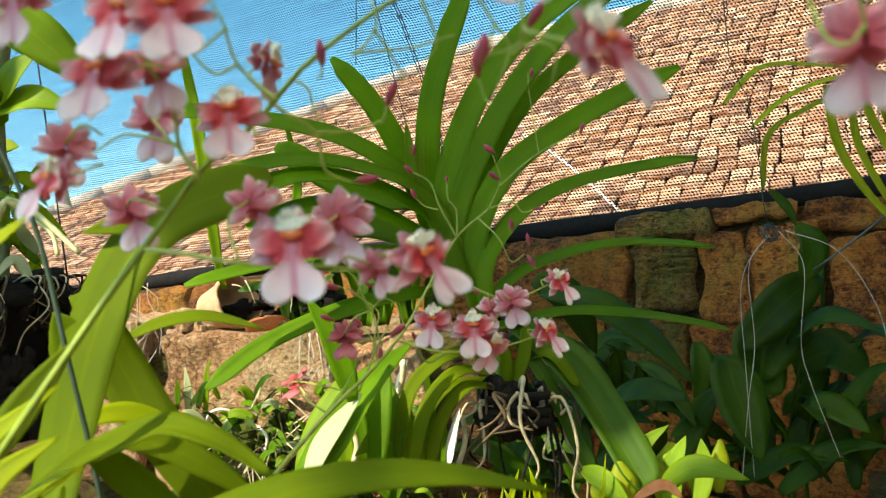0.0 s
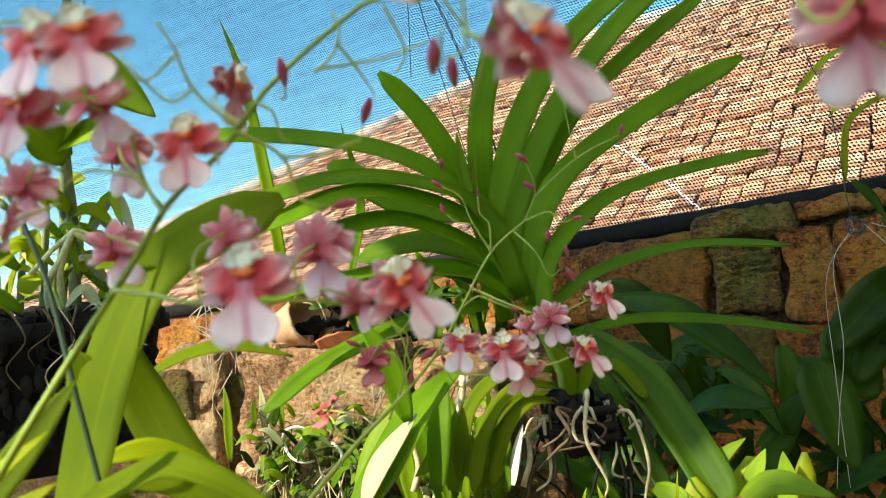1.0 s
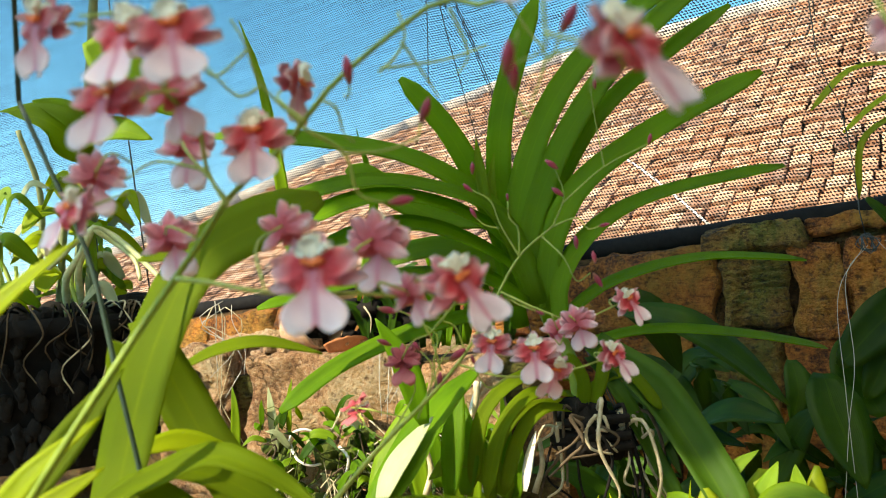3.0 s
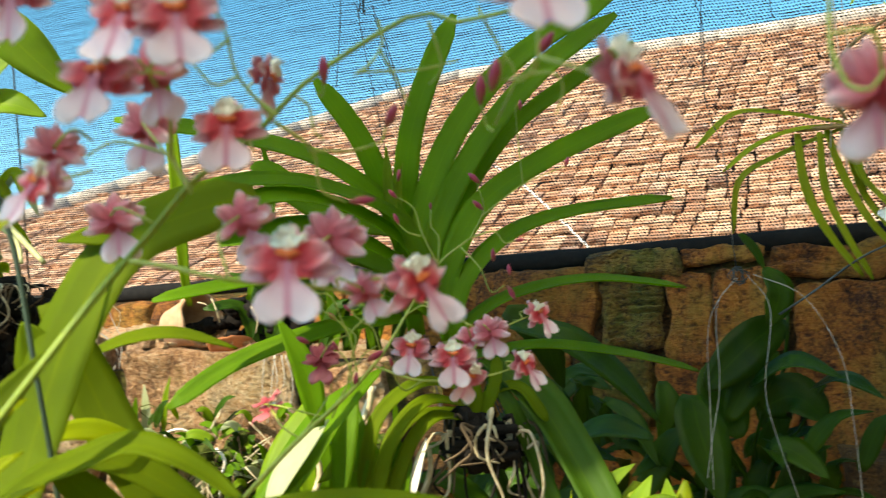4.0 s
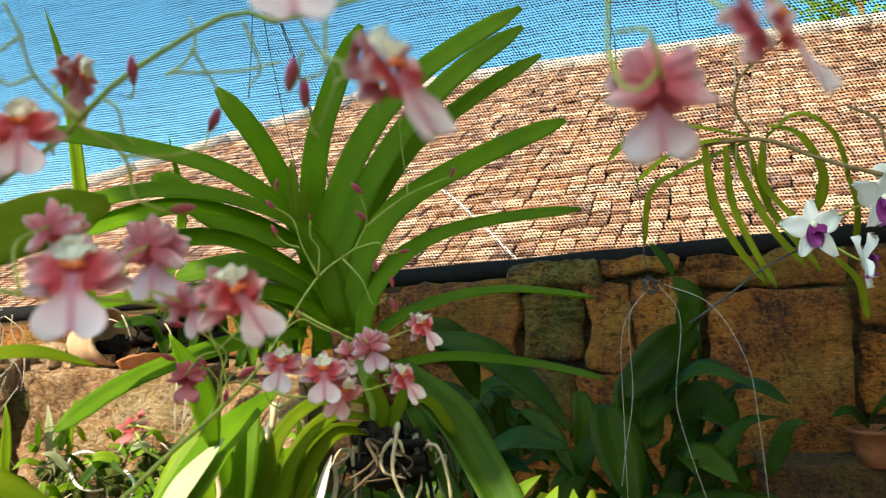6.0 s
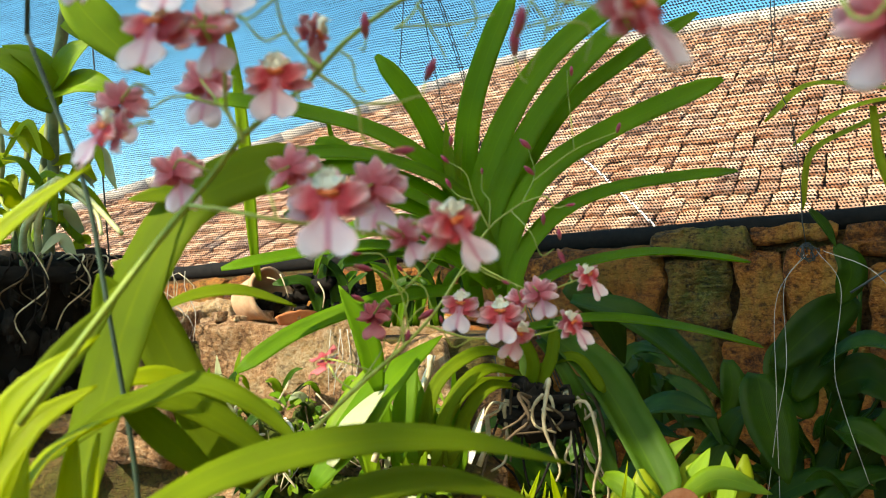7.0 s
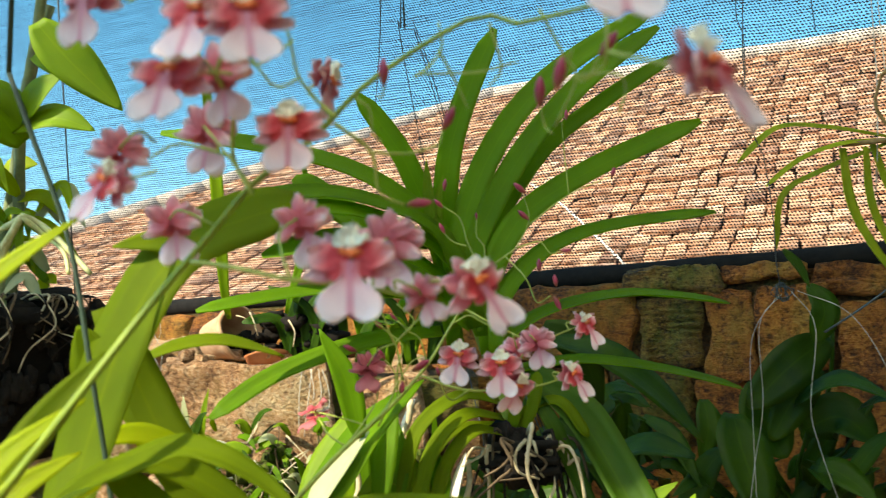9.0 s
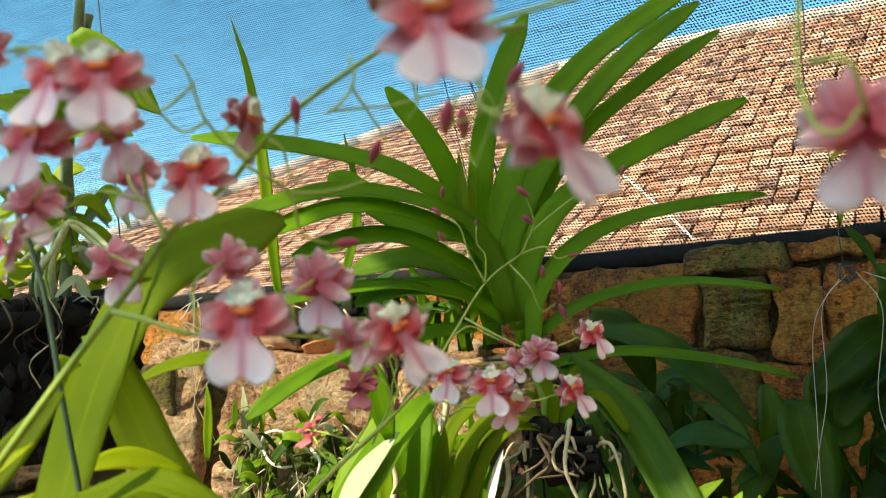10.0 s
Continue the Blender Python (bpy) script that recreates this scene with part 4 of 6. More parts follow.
# first spray: rises from the lower left, arches up to the right
stem((-0.163, 0.273, 1.394), (-0.137, 0.272, 1.427), (-0.116, 0.276, 1.456), (-0.094, 0.274, 1.481), (-0.079, 0.268, 1.496), (-0.060, 0.268, 1.510), (-0.043, 0.264, 1.526), (-0.022, 0.260, 1.539), (-0.003, 0.255, 1.547), (0.007, 0.251, 1.542), (0.035, 0.220, 1.537), r0=0.00150, r1=0.00062)
blossom((-0.064, 0.251, 1.510), 0, 4, 0, 0.84, (-0.058, 0.259, 1.504))
blossom((-0.055, 0.270, 1.530), 75, 10, 10, 0.74, (-0.050, 0.258, 1.515), dark=True)
blossom((-0.098, 0.280, 1.517), 168, 4, -10, 0.84, (-0.078, 0.263, 1.493), dark=True)
blossom((-0.086, 0.205, 1.512), -12, 0, 4, 0.80, (-0.074, 0.220, 1.517))
blossom((-0.078, 0.201, 1.526), -16, 0, 6, 0.78, (-0.073, 0.222, 1.531))
blossom((-0.064, 0.196, 1.524), 12, 0, -6, 0.80, (-0.070, 0.225, 1.524))
blossom((-0.081, 0.232, 1.521), 160, 0, 8, 0.78, (-0.079, 0.235, 1.518), dark=True)
blossom((-0.120, 0.259, 1.505), 200, 10, -8, 0.70, (-0.110, 0.263, 1.509), dark=True)
blossom((-0.112, 0.230, 1.489), -40, -18, 26, 0.74, (-0.109, 0.255, 1.497))
blossom((-0.119, 0.308, 1.489), 172, 5, 6, 0.86, (-0.096, 0.279, 1.484), dark=True)
blossom((-0.118, 0.229, 1.544), -25, 0, 10, 0.84, (-0.105, 0.226, 1.541), dark=True)
stem((-0.078, 0.261, 1.491), (-0.085, 0.264, 1.504), (-0.081, 0.248, 1.516), (-0.079, 0.223, 1.519), (-0.073, 0.222, 1.531), (-0.079, 0.214, 1.537), (-0.099, 0.217, 1.540), r0=0.00075, r1=0.00043, mat=PALE_STEM)
stem((-0.085, 0.264, 1.504), (-0.103, 0.266, 1.509), (-0.111, 0.260, 1.503), r0=0.00061, r1=0.00037, mat=PALE_STEM)
stem((-0.051, 0.258, 1.514), (-0.061, 0.252, 1.526), (-0.063, 0.245, 1.537), (-0.066, 0.242, 1.544), r0=0.00061, r1=0.00037, mat=PALE_STEM)
stem((-0.051, 0.258, 1.513), (-0.040, 0.266, 1.505), (-0.038, 0.272, 1.493), (-0.030, 0.276, 1.489), r0=0.00068, r1=0.00043, mat=PALE_STEM)
stem((-0.041, 0.266, 1.505), (-0.028, 0.273, 1.506), (-0.018, 0.279, 1.510), r0=0.00061, r1=0.00037, mat=PALE_STEM)
bud((-0.035, 0.259, 1.525), (-0.035, 0.256, 1.534), 1.0, joint=(-0.037, 0.259, 1.522))
bud((-0.016, 0.278, 1.515), (-0.012, 0.276, 1.523), 1.0, joint=(-0.019, 0.276, 1.509))
bud((-0.029, 0.276, 1.489), (-0.019, 0.277, 1.490), 1.0)
bud((0.016, 0.265, 1.519), (0.016, 0.262, 1.528), 1.1, joint=(0.020, 0.265, 1.510))
bud((0.030, 0.234, 1.525), (0.033, 0.232, 1.529), 0.95, joint=(0.025, 0.242, 1.520))
stem((-0.001, 0.250, 1.542), (0.003, 0.257, 1.530), (-0.001, 0.261, 1.525), r0=0.00054, r1=0.00031, mat=PALE_STEM)
stem((-0.017, 0.254, 1.535), (-0.011, 0.260, 1.525), (-0.008, 0.264, 1.519), r0=0.00054, r1=0.00031, mat=PALE_STEM)
# large flowers at the spray's end
blossom((0.037, 0.163, 1.497), 46, -18, -22, 0.84, (0.024, 0.193, 1.512))
blossom((0.096, 0.176, 1.498), 176, 6, 2, 0.88, (0.087, 0.175, 1.510), dark=True)
blossom((0.104, 0.142, 1.499), 46, -18, -22, 0.84, (0.109, 0.165, 1.519))
blossom((0.018, 0.160, 1.518), 4, 0, -4, 0.82, (0.025, 0.179, 1.534))
bud((0.000, 0.200, 1.536), (0.001, 0.198, 1.541), 1.5, joint=(0.005, 0.197, 1.543))
bud((0.014, 0.214, 1.509), (0.015, 0.213, 1.514), 1.0, joint=(0.018, 0.211, 1.519))
stem((0.035, 0.220, 1.537), (0.024, 0.196, 1.529), (0.067, 0.178, 1.531), (0.096, 0.167, 1.526), (0.122, 0.157, 1.520), r0=0.00068, r1=0.00043, mat=STEM)
stem((0.024, 0.196, 1.529), (0.024, 0.197, 1.513), (0.023, 0.204, 1.511), (0.017, 0.214, 1.512), r0=0.00054, r1=0.00031, mat=PALE_STEM)
stem((0.083, 0.170, 1.505), (0.084, 0.166, 1.496), (0.087, 0.163, 1.494), (0.091, 0.164, 1.498), r0=0.00054, r1=0.00043, mat=PALE_STEM)
stem((0.086, 0.172, 1.529), (0.084, 0.171, 1.514), (0.083, 0.170, 1.505), r0=0.00054, r1=0.00043, mat=PALE_STEM)

# side branch with the large front flower
stem((-0.099, 0.267, 1.470), (-0.083, 0.256, 1.467), (-0.062, 0.246, 1.462), (-0.040, 0.269, 1.460), (-0.025, 0.282, 1.457), r0=0.00088, r1=0.00050, mat=PALE_STEM)
blossom((-0.043, 0.231, 1.466), 2, 4, 0, 0.98, (-0.049, 0.255, 1.461))
blossom((-0.066, 0.286, 1.485), 150, 4, 12, 0.84, (-0.064, 0.250, 1.463), dark=True)
blossom((-0.035, 0.283, 1.477), 165, 4, -6, 0.94, (-0.040, 0.269, 1.461), dark=True)
blossom((-0.006, 0.259, 1.460), 46, -18, -22, 0.92, (-0.025, 0.278, 1.458))
blossom((-0.024, 0.278, 1.459), 150, 0, 20, 0.6, (-0.033, 0.274, 1.460), dark=True)

# second, lower spray
stem((-0.131, 0.420, 1.323), (-0.110, 0.434, 1.345), (-0.078, 0.460, 1.378), (-0.049, 0.479, 1.403), (-0.028, 0.504, 1.425), (-0.012, 0.526, 1.450), (0.010, 0.536, 1.483), (0.034, 0.554, 1.502), r0=0.00177, r1=0.00056, mat=PALE_STEM)
stem((-0.004, 0.536, 1.461), (0.019, 0.527, 1.448), (0.042, 0.527, 1.439), (0.071, 0.540, 1.447), r0=0.00082, r1=0.00043, mat=PALE_STEM)
stem((-0.031, 0.498, 1.419), (-0.003, 0.485, 1.411), (0.035, 0.491, 1.412), (0.054, 0.498, 1.416), r0=0.00082, r1=0.00043, mat=PALE_STEM)
stem((0.010, 0.536, 1.483), (0.000, 0.533, 1.504), (-0.005, 0.531, 1.520), (-0.016, 0.529, 1.528), r0=0.00068, r1=0.00037, mat=PALE_STEM)
stem((-0.001, 0.533, 1.502), (-0.010, 0.532, 1.505), (-0.016, 0.531, 1.511), r0=0.00054, r1=0.00031, mat=PALE_STEM)
stem((0.034, 0.554, 1.502), (0.043, 0.551, 1.521), (0.039, 0.548, 1.539), r0=0.00054, r1=0.00031, mat=PALE_STEM)
stem((0.042, 0.552, 1.517), (0.072, 0.557, 1.539), (0.103, 0.561, 1.552), r0=0.00054, r1=0.00031, mat=PALE_STEM)
stem((0.072, 0.557, 1.539), (0.068, 0.549, 1.576), (0.067, 0.544, 1.593), r0=0.00048, r1=0.00031, mat=PALE_STEM)
stem((0.026, 0.545, 1.495), (0.038, 0.536, 1.480), (0.045, 0.537, 1.464), (0.054, 0.536, 1.468), r0=0.00054, r1=0.00031, mat=PALE_STEM)
stem((-0.042, 0.492, 1.417), (-0.047, 0.487, 1.441), (-0.059, 0.479, 1.453), (-0.074, 0.476, 1.458), r0=0.00068, r1=0.00037, mat=PALE_STEM)
stem((-0.047, 0.487, 1.439), (-0.035, 0.488, 1.452), (-0.045, 0.487, 1.463), r0=0.00061, r1=0.00037, mat=PALE_STEM)
stem((-0.056, 0.477, 1.392), (-0.040, 0.487, 1.424), (-0.030, 0.489, 1.432), r0=0.00061, r1=0.00037, mat=PALE_STEM)
for a, b, c, d in (
    ((-0.045, 0.485, 1.405), (-0.045, 0.487, 1.424), (-0.042, 0.488, 1.438), (-0.053, 0.486, 1.448)),
    ((-0.061, 0.478, 1.392), (-0.049, 0.482, 1.406), (-0.046, 0.483, 1.421), (-0.052, 0.483, 1.430)),
    ((-0.078, 0.462, 1.377), (-0.064, 0.476, 1.395), (-0.056, 0.479, 1.410), (-0.061, 0.477, 1.423)),
    ((-0.047, 0.487, 1.439), (-0.055, 0.482, 1.461), (-0.061, 0.479, 1.464), (-0.069, 0.477, 1.464)),
    ((-0.043, 0.487, 1.443), (-0.028, 0.489, 1.458), (-0.024, 0.489, 1.466), (-0.029, 0.488, 1.471)),
    ((-0.027, 0.502, 1.425), (-0.032, 0.499, 1.442), (-0.038, 0.495, 1.446), (-0.045, 0.492, 1.453)),
    ((-0.012, 0.526, 1.450), (-0.001, 0.527, 1.456), (0.007, 0.527, 1.452), (0.017, 0.525, 1.447)),
    ((0.042, 0.527, 1.439), (0.033, 0.522, 1.430), (0.030, 0.519, 1.425), (0.027, 0.517, 1.429)),
    ((-0.003, 0.485, 1.411), (-0.013, 0.479, 1.406), (-0.018, 0.474, 1.412), (-0.020, 0.472, 1.420)),
    ((-0.073, 0.467, 1.382), (-0.084, 0.470, 1.389), (-0.089, 0.480, 1.394), (-0.094, 0.488, 1.398)),
    ((0.034, 0.554, 1.502), (0.050, 0.553, 1.506), (0.057, 0.554, 1.498), (0.064, 0.553, 1.499)),
    ((0.010, 0.536, 1.483), (0.011, 0.534, 1.501), (0.006, 0.533, 1.508), (0.006, 0.531, 1.519)),
):
    stem(a, b, c, d, r0=0.00062, r1=0.0004, mat=PALE_STEM, n=10)
    bud(d, Vector(d) + (Vector(d) - Vector(c)), rr.uniform(0.5, 0.9))
# thin twigs of the first spray against the net
for a, b, c, d in (
    ((-0.025, 0.256, 1.527), (-0.020, 0.257, 1.531), (-0.016, 0.256, 1.537), (-0.017, 0.253, 1.544)),
    ((-0.024, 0.256, 1.528), (-0.015, 0.259, 1.529), (-0.004, 0.261, 1.530), (0.009, 0.264, 1.534)),
    ((-0.062, 0.246, 1.536), (-0.073, 0.247, 1.529), (-0.077, 0.244, 1.532), (-0.078, 0.242, 1.537)),
    ((-0.044, 0.258, 1.521), (-0.040, 0.260, 1.518), (-0.039, 0.263, 1.511), (-0.036, 0.265, 1.508)),
    ((-0.061, 0.252, 1.526), (-0.068, 0.251, 1.523), (-0.073, 0.247, 1.528), (-0.077, 0.244, 1.534)),
    ((0.014, 0.244, 1.544), (0.022, 0.249, 1.531), (0.026, 0.251, 1.524), (0.020, 0.260, 1.511)),
    ((0.026, 0.251, 1.524), (0.035, 0.240, 1.522), (0.039, 0.241, 1.518), (0.037, 0.243, 1.510)),
):
    stem(a, b, c, d, r0=0.0005, r1=0.00035, mat=PALE_STEM, n=12)
blossom((0.014, 0.455, 1.426), 4, 6, 0, 0.94, (0.014, 0.481, 1.412))
blossom((0.024, 0.471, 1.414), 20, 30, 14, 0.90, (0.027, 0.484, 1.412), dark=True)
blossom((0.042, 0.517, 1.438), 158, 4, 10, 0.94, (0.039, 0.524, 1.440), dark=True)
blossom((0.030, 0.527, 1.434), 170, 10, -20, 0.75, (0.027, 0.524, 1.444), dark=True)
blossom((-0.009, 0.468, 1.431), -14, 4, 6, 0.90, (-0.017, 0.490, 1.415))
blossom((0.076, 0.533, 1.448), 46, -18, -22, 0.90, (0.066, 0.538, 1.445))
blossom((0.059, 0.487, 1.418), 46, -18, -22, 0.90, (0.051, 0.496, 1.415))
blossom((-0.061, 0.475, 1.426), 172, 30, 0, 0.80, (-0.047, 0.487, 1.439), dark=True, rosy=True)
blossom((-0.094, 0.490, 1.399), 118, 62, 24, 0.80, (-0.062, 0.481, 1.392), dark=True, rosy=True)
for a, b, k in (((-0.015, 0.527, 1.538), (-0.014, 0.525, 1.546), 0.9), ((-0.016, 0.529, 1.527), (-0.020, 0.528, 1.531), 0.9), ((-0.015, 0.531, 1.510), (-0.018, 0.530, 1.516), 0.9), ((0.041, 0.548, 1.539), (0.033, 0.547, 1.546), 1.2), ((0.043, 0.551, 1.521), (0.035, 0.550, 1.528), 1.1), ((0.103, 0.561, 1.551), (0.105, 0.559, 1.558), 0.9), ((0.070, 0.545, 1.589), (0.070, 0.543, 1.596), 0.8), ((0.047, 0.535, 1.484), (0.047, 0.535, 1.493), 1.0), ((0.056, 0.536, 1.468), (0.059, 0.536, 1.462), 1.2), ((0.058, 0.535, 1.474), (0.057, 0.535, 1.481), 0.9), ((-0.074, 0.476, 1.457), (-0.059, 0.479, 1.453), 1.3), ((-0.036, 0.488, 1.423), (-0.026, 0.489, 1.429), 1.3), ((-0.043, 0.486, 1.408), (-0.042, 0.487, 1.416), 1.0), ((-0.068, 0.478, 1.435), (-0.076, 0.476, 1.439), 1.0)):
    bud(a, b, k)


# leaves of the oncidium, close to the lens
def oleaf(*pts, w=0.026, **kw):
    kw.setdefault("shape", lance)
    # Narrow leaves take the colour with sun in it, broad ones the plain green.
    return part("leaf", leaf_bm(pts, w, **kw), SUNLIT_LEAF if w < 0.0135 else ONCID, oncidium)


oleaf((-0.188, 0.358, 1.336), (-0.186, 0.385, 1.389), (-0.171, 0.397, 1.449), (-0.145, 0.407, 1.492), (-0.089, 0.425, 1.517), w=0.039, fold=0.10, face=(-0.35, -0.9, 0.25), shape=strap)
oleaf((-0.198, 0.439, 1.463), (-0.184, 0.446, 1.422), (-0.163, 0.442, 1.385), (-0.124, 0.437, 1.334), w=0.029, fold=0.1, face=(0.3, -1, 0.15), shape=strap)
oleaf((-0.180, 0.325, 1.372), (-0.161, 0.340, 1.388), (-0.149, 0.345, 1.392), (-0.129, 0.352, 1.399), (-0.110, 0.350, 1.394), (-0.093, 0.350, 1.384), (-0.074, 0.345, 1.369), w=0.0150, fold=0.30, face=(0.1, -0.55, 0.85))
oleaf((-0.182, 0.296, 1.350), (-0.174, 0.306, 1.372), (-0.165, 0.316, 1.382), (-0.154, 0.330, 1.388), w=0.0134, fold=0.2, face=(-0.6, -0.6, 0.5), shape=strap)
oleaf((-0.155, 0.310, 1.345), (-0.156, 0.315, 1.367), (-0.157, 0.320, 1.383), w=0.0066, fold=0.3, face=(-0.4, -0.9, 0.2))
oleaf((-0.159, 0.345, 1.394), (-0.138, 0.355, 1.371), (-0.116, 0.360, 1.351), w=0.0150, fold=0.25, face=(0, -0.8, 0.6))
oleaf((-0.167, 0.380, 1.391), (-0.141, 0.390, 1.383), (-0.115, 0.395, 1.366), (-0.096, 0.400, 1.348), w=0.0150, fold=0.25, face=(0.1, -0.7, 0.7))
oleaf((-0.193, 0.416, 1.394), (-0.175, 0.427, 1.396), (-0.147, 0.438, 1.386), w=0.013, fold=0.2, face=(0, -0.8, 0.6))
oleaf((-0.131, 0.263, 1.354), (-0.090, 0.281, 1.374), (-0.046, 0.290, 1.383), (-0.005, 0.290, 1.383), (0.032, 0.285, 1.376), w=0.017, fold=0.22, face=(0, -0.6, 0.8))
oleaf((-0.094, 0.282, 1.343), (-0.046, 0.295, 1.362), (-0.014, 0.298, 1.367), (0.022, 0.293, 1.360), w=0.016, fold=0.22, face=(0, -0.6, 0.8))
oleaf((-0.194, 0.475, 1.432), (-0.173, 0.482, 1.440), (-0.147, 0.489, 1.442), (-0.114, 0.497, 1.433), w=0.0150, fold=0.3, face=(0, -0.5, 0.9))
oleaf((-0.186, 0.273, 1.342), (-0.181, 0.284, 1.383), (-0.172, 0.291, 1.404), (-0.148, 0.302, 1.424), w=0.0115, fold=0.25, face=(0.2, -0.9, 0.4))
oleaf((-0.196, 0.290, 1.363), (-0.186, 0.297, 1.370), (-0.176, 0.306, 1.389), (-0.156, 0.317, 1.403), w=0.012, fold=0.3, face=(0.2, -0.8, 0.5))
oleaf((-0.197, 0.263, 1.427), (-0.177, 0.274, 1.458), (-0.162, 0.280, 1.474), (-0.144, 0.286, 1.489), w=0.008, fold=0.3, face=(0.2, -0.9, 0.4))
oleaf((-0.164, 0.311, 1.335), (-0.167, 0.317, 1.365), (-0.167, 0.321, 1.384), w=0.010, fold=0.3, face=(0.2, -0.9, 0.2))
oleaf((-0.171, 0.287, 1.343), (-0.175, 0.290, 1.363), (-0.173, 0.295, 1.382), w=0.013, fold=0.3, face=(0.2, -0.9, 0.2))
oleaf((-0.183, 0.404, 1.414), (-0.191, 0.401, 1.441), (-0.196, 0.399, 1.452), w=0.022, fold=0.2, face=(0.1, -1, 0.1))
oleaf((-0.131, 0.417, 1.491), (-0.159, 0.409, 1.494), (-0.181, 0.402, 1.491), w=0.016, fold=0.2, face=(0, -0.8, 0.5))
oleaf((-0.186, 0.307, 1.390), (-0.170, 0.323, 1.417), (-0.155, 0.334, 1.440), w=0.014, fold=0.3, face=(0.2, -0.9, 0.3))
pot = holder("plant_pot", (-0.15, 0.33, 0.94), "plain terracotta pot that holds the oncidium", "pot")
part("pot_body", basket_bm((-0.15, 0.33, 1.10), 0.11, 0.16), TERRA, pot)
bm = bmesh.new()
ball_into(bm, (-0.15, 0.33, 1.06), 0.09, (1, 1, 0.35), 8, 14, 0.3)
part("bark_mix", bm, BARK, pot)
bm = bmesh.new()
bmesh.ops.create_cube(bm, size=1, matrix=Matrix.Translation((-0.05, 0.45, 0.915)) @ Matrix.Diagonal((1.0, 0.5, 0.05, 1)))
for sx in (-0.5, 0.4):
    for sy in (0.25, 0.65):
        bmesh.ops.create_cube(bm, size=1, matrix=Matrix.Translation((sx, sy, 0.445)) @ Matrix.Diagonal((0.06, 0.06, 0.89, 1)))
thing("plant_bench", bm, BROWN_STEM, "plain wooden bench under the potted orchid", "bench", smooth=False)

# ---- coated wire hanger beside the leaves ----
bm = tube_bm([(-0.212, 0.359, 1.566), (-0.201, 0.362, 1.535), (-0.186, 0.367, 1.489), (-0.174, 0.365, 1.432), (-0.166, 0.365, 1.390), (-0.157, 0.360, 1.345), (-0.147, 0.346, 1.288)], 0.0013, 0.0013, 6, 30)
tube_into(bm, [Vector((-0.212, 0.359, 1.566)).xy.to_3d() + Vector((0, 0, 3.01)), (-0.212, 0.359, 1.566)], 0.0013, 0.0013, 6, 2)
thing("wire_hanger", bm, ROD, "dark green coated wire hanger", "wire")

# ---- orchid in a hanging bark pot ----
bark_at = Vector((-0.673, 1.133, 1.487))
cane_orchid = holder("cane_orchid", bark_at, "cane orchid with green leaves in a black hanging pot", "orchid")
bm = bmesh.new()
for k in range(60):
    a, q = rr.uniform(0, math.tau), rr.uniform(0, 1) ** 0.5
    ball_into(bm, bark_at + Vector((math.cos(a) * q * 0.13, math.sin(a) * q * 0.10, rr.uniform(-0.02, 0.02))), rr.uniform(0.012, 0.03), (1, 0.8, 0.7), 5, 7, 0.5)
tagged(part("bark_mix", bm, BARK, cane_orchid, "dark chunks of bark"), kind="stuff")
part("hanging_pot", basket_bm(bark_at + Vector((0, 0, 0.0)), 0.168, 0.20), BLACK, cane_orchid, "black hanging pot")
for k in range(64):
    a = rr.uniform(3.2, 6.2)
    s = bark_at + Vector((math.cos(a) * 0.13, math.sin(a) * 0.12, 0.012))
    d = Vector((math.cos(a), math.sin(a), 0))
    drop = rr.uniform(0.02, 0.13)
    pts = [s, s + d * 0.045 + Vector((0, 0, 0.004))]
    for f in (0.35, 0.7, 1.0):
        pts.append(s + d * (0.055 - 0.012 * f) + Vector((rr.uniform(-0.025, 0.025), rr.uniform(-0.012, 0.004), -drop * f)))
    part("root", tube_bm(pts, rr.uniform(0.0010, 0.0019), 0.0009, 5, 18, 0.2), (DARK_ROOT, BARK, BARK, BARK, DARK_ROOT, ROOT, BARK)[k % 7], cane_orchid)
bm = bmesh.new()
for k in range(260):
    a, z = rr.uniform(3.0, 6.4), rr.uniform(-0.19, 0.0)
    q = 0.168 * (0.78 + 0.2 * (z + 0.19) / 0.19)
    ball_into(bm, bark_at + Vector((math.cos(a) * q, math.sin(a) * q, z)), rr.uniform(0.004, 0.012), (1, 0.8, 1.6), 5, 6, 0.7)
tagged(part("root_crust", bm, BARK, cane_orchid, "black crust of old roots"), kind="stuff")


def cane(*pts, r=0.007):
    part("cane", tube_bm(pts, r, r * 0.7, 7, 22, 0.18), CANE, cane_orchid)


def cleaf(*pts, w=0.04, mat=None, **kw):
    kw.setdefault("shape", lance)
    part("leaf", leaf_bm(pts, w, **kw), mat or SHADY, cane_orchid)


cane((-0.617, 1.116, 1.498), (-0.600, 1.098, 1.630), (-0.585, 1.069, 1.742), (-0.555, 1.040, 1.841), (-0.531, 1.014, 1.930), r=0.008)
cane((-0.647, 1.125, 1.501), (-0.620, 1.114, 1.638), (-0.581, 1.075, 1.789), (-0.539, 1.046, 1.894), r=0.008)
cane((-0.712, 1.130, 1.508), (-0.692, 1.124, 1.664), (-0.707, 1.099, 1.770), r=0.005)
cane((-0.677, 1.130, 1.496), (-0.666, 1.129, 1.586), (-0.649, 1.123, 1.684), r=0.006)
cleaf((-0.529, 0.991, 1.848), (-0.488, 1.006, 1.798), (-0.434, 1.035, 1.744), w=0.062, mat=FRESH)
cleaf((-0.558, 1.017, 1.728), (-0.522, 1.002, 1.763), (-0.497, 0.997, 1.780), w=0.05, mat=FRESH)
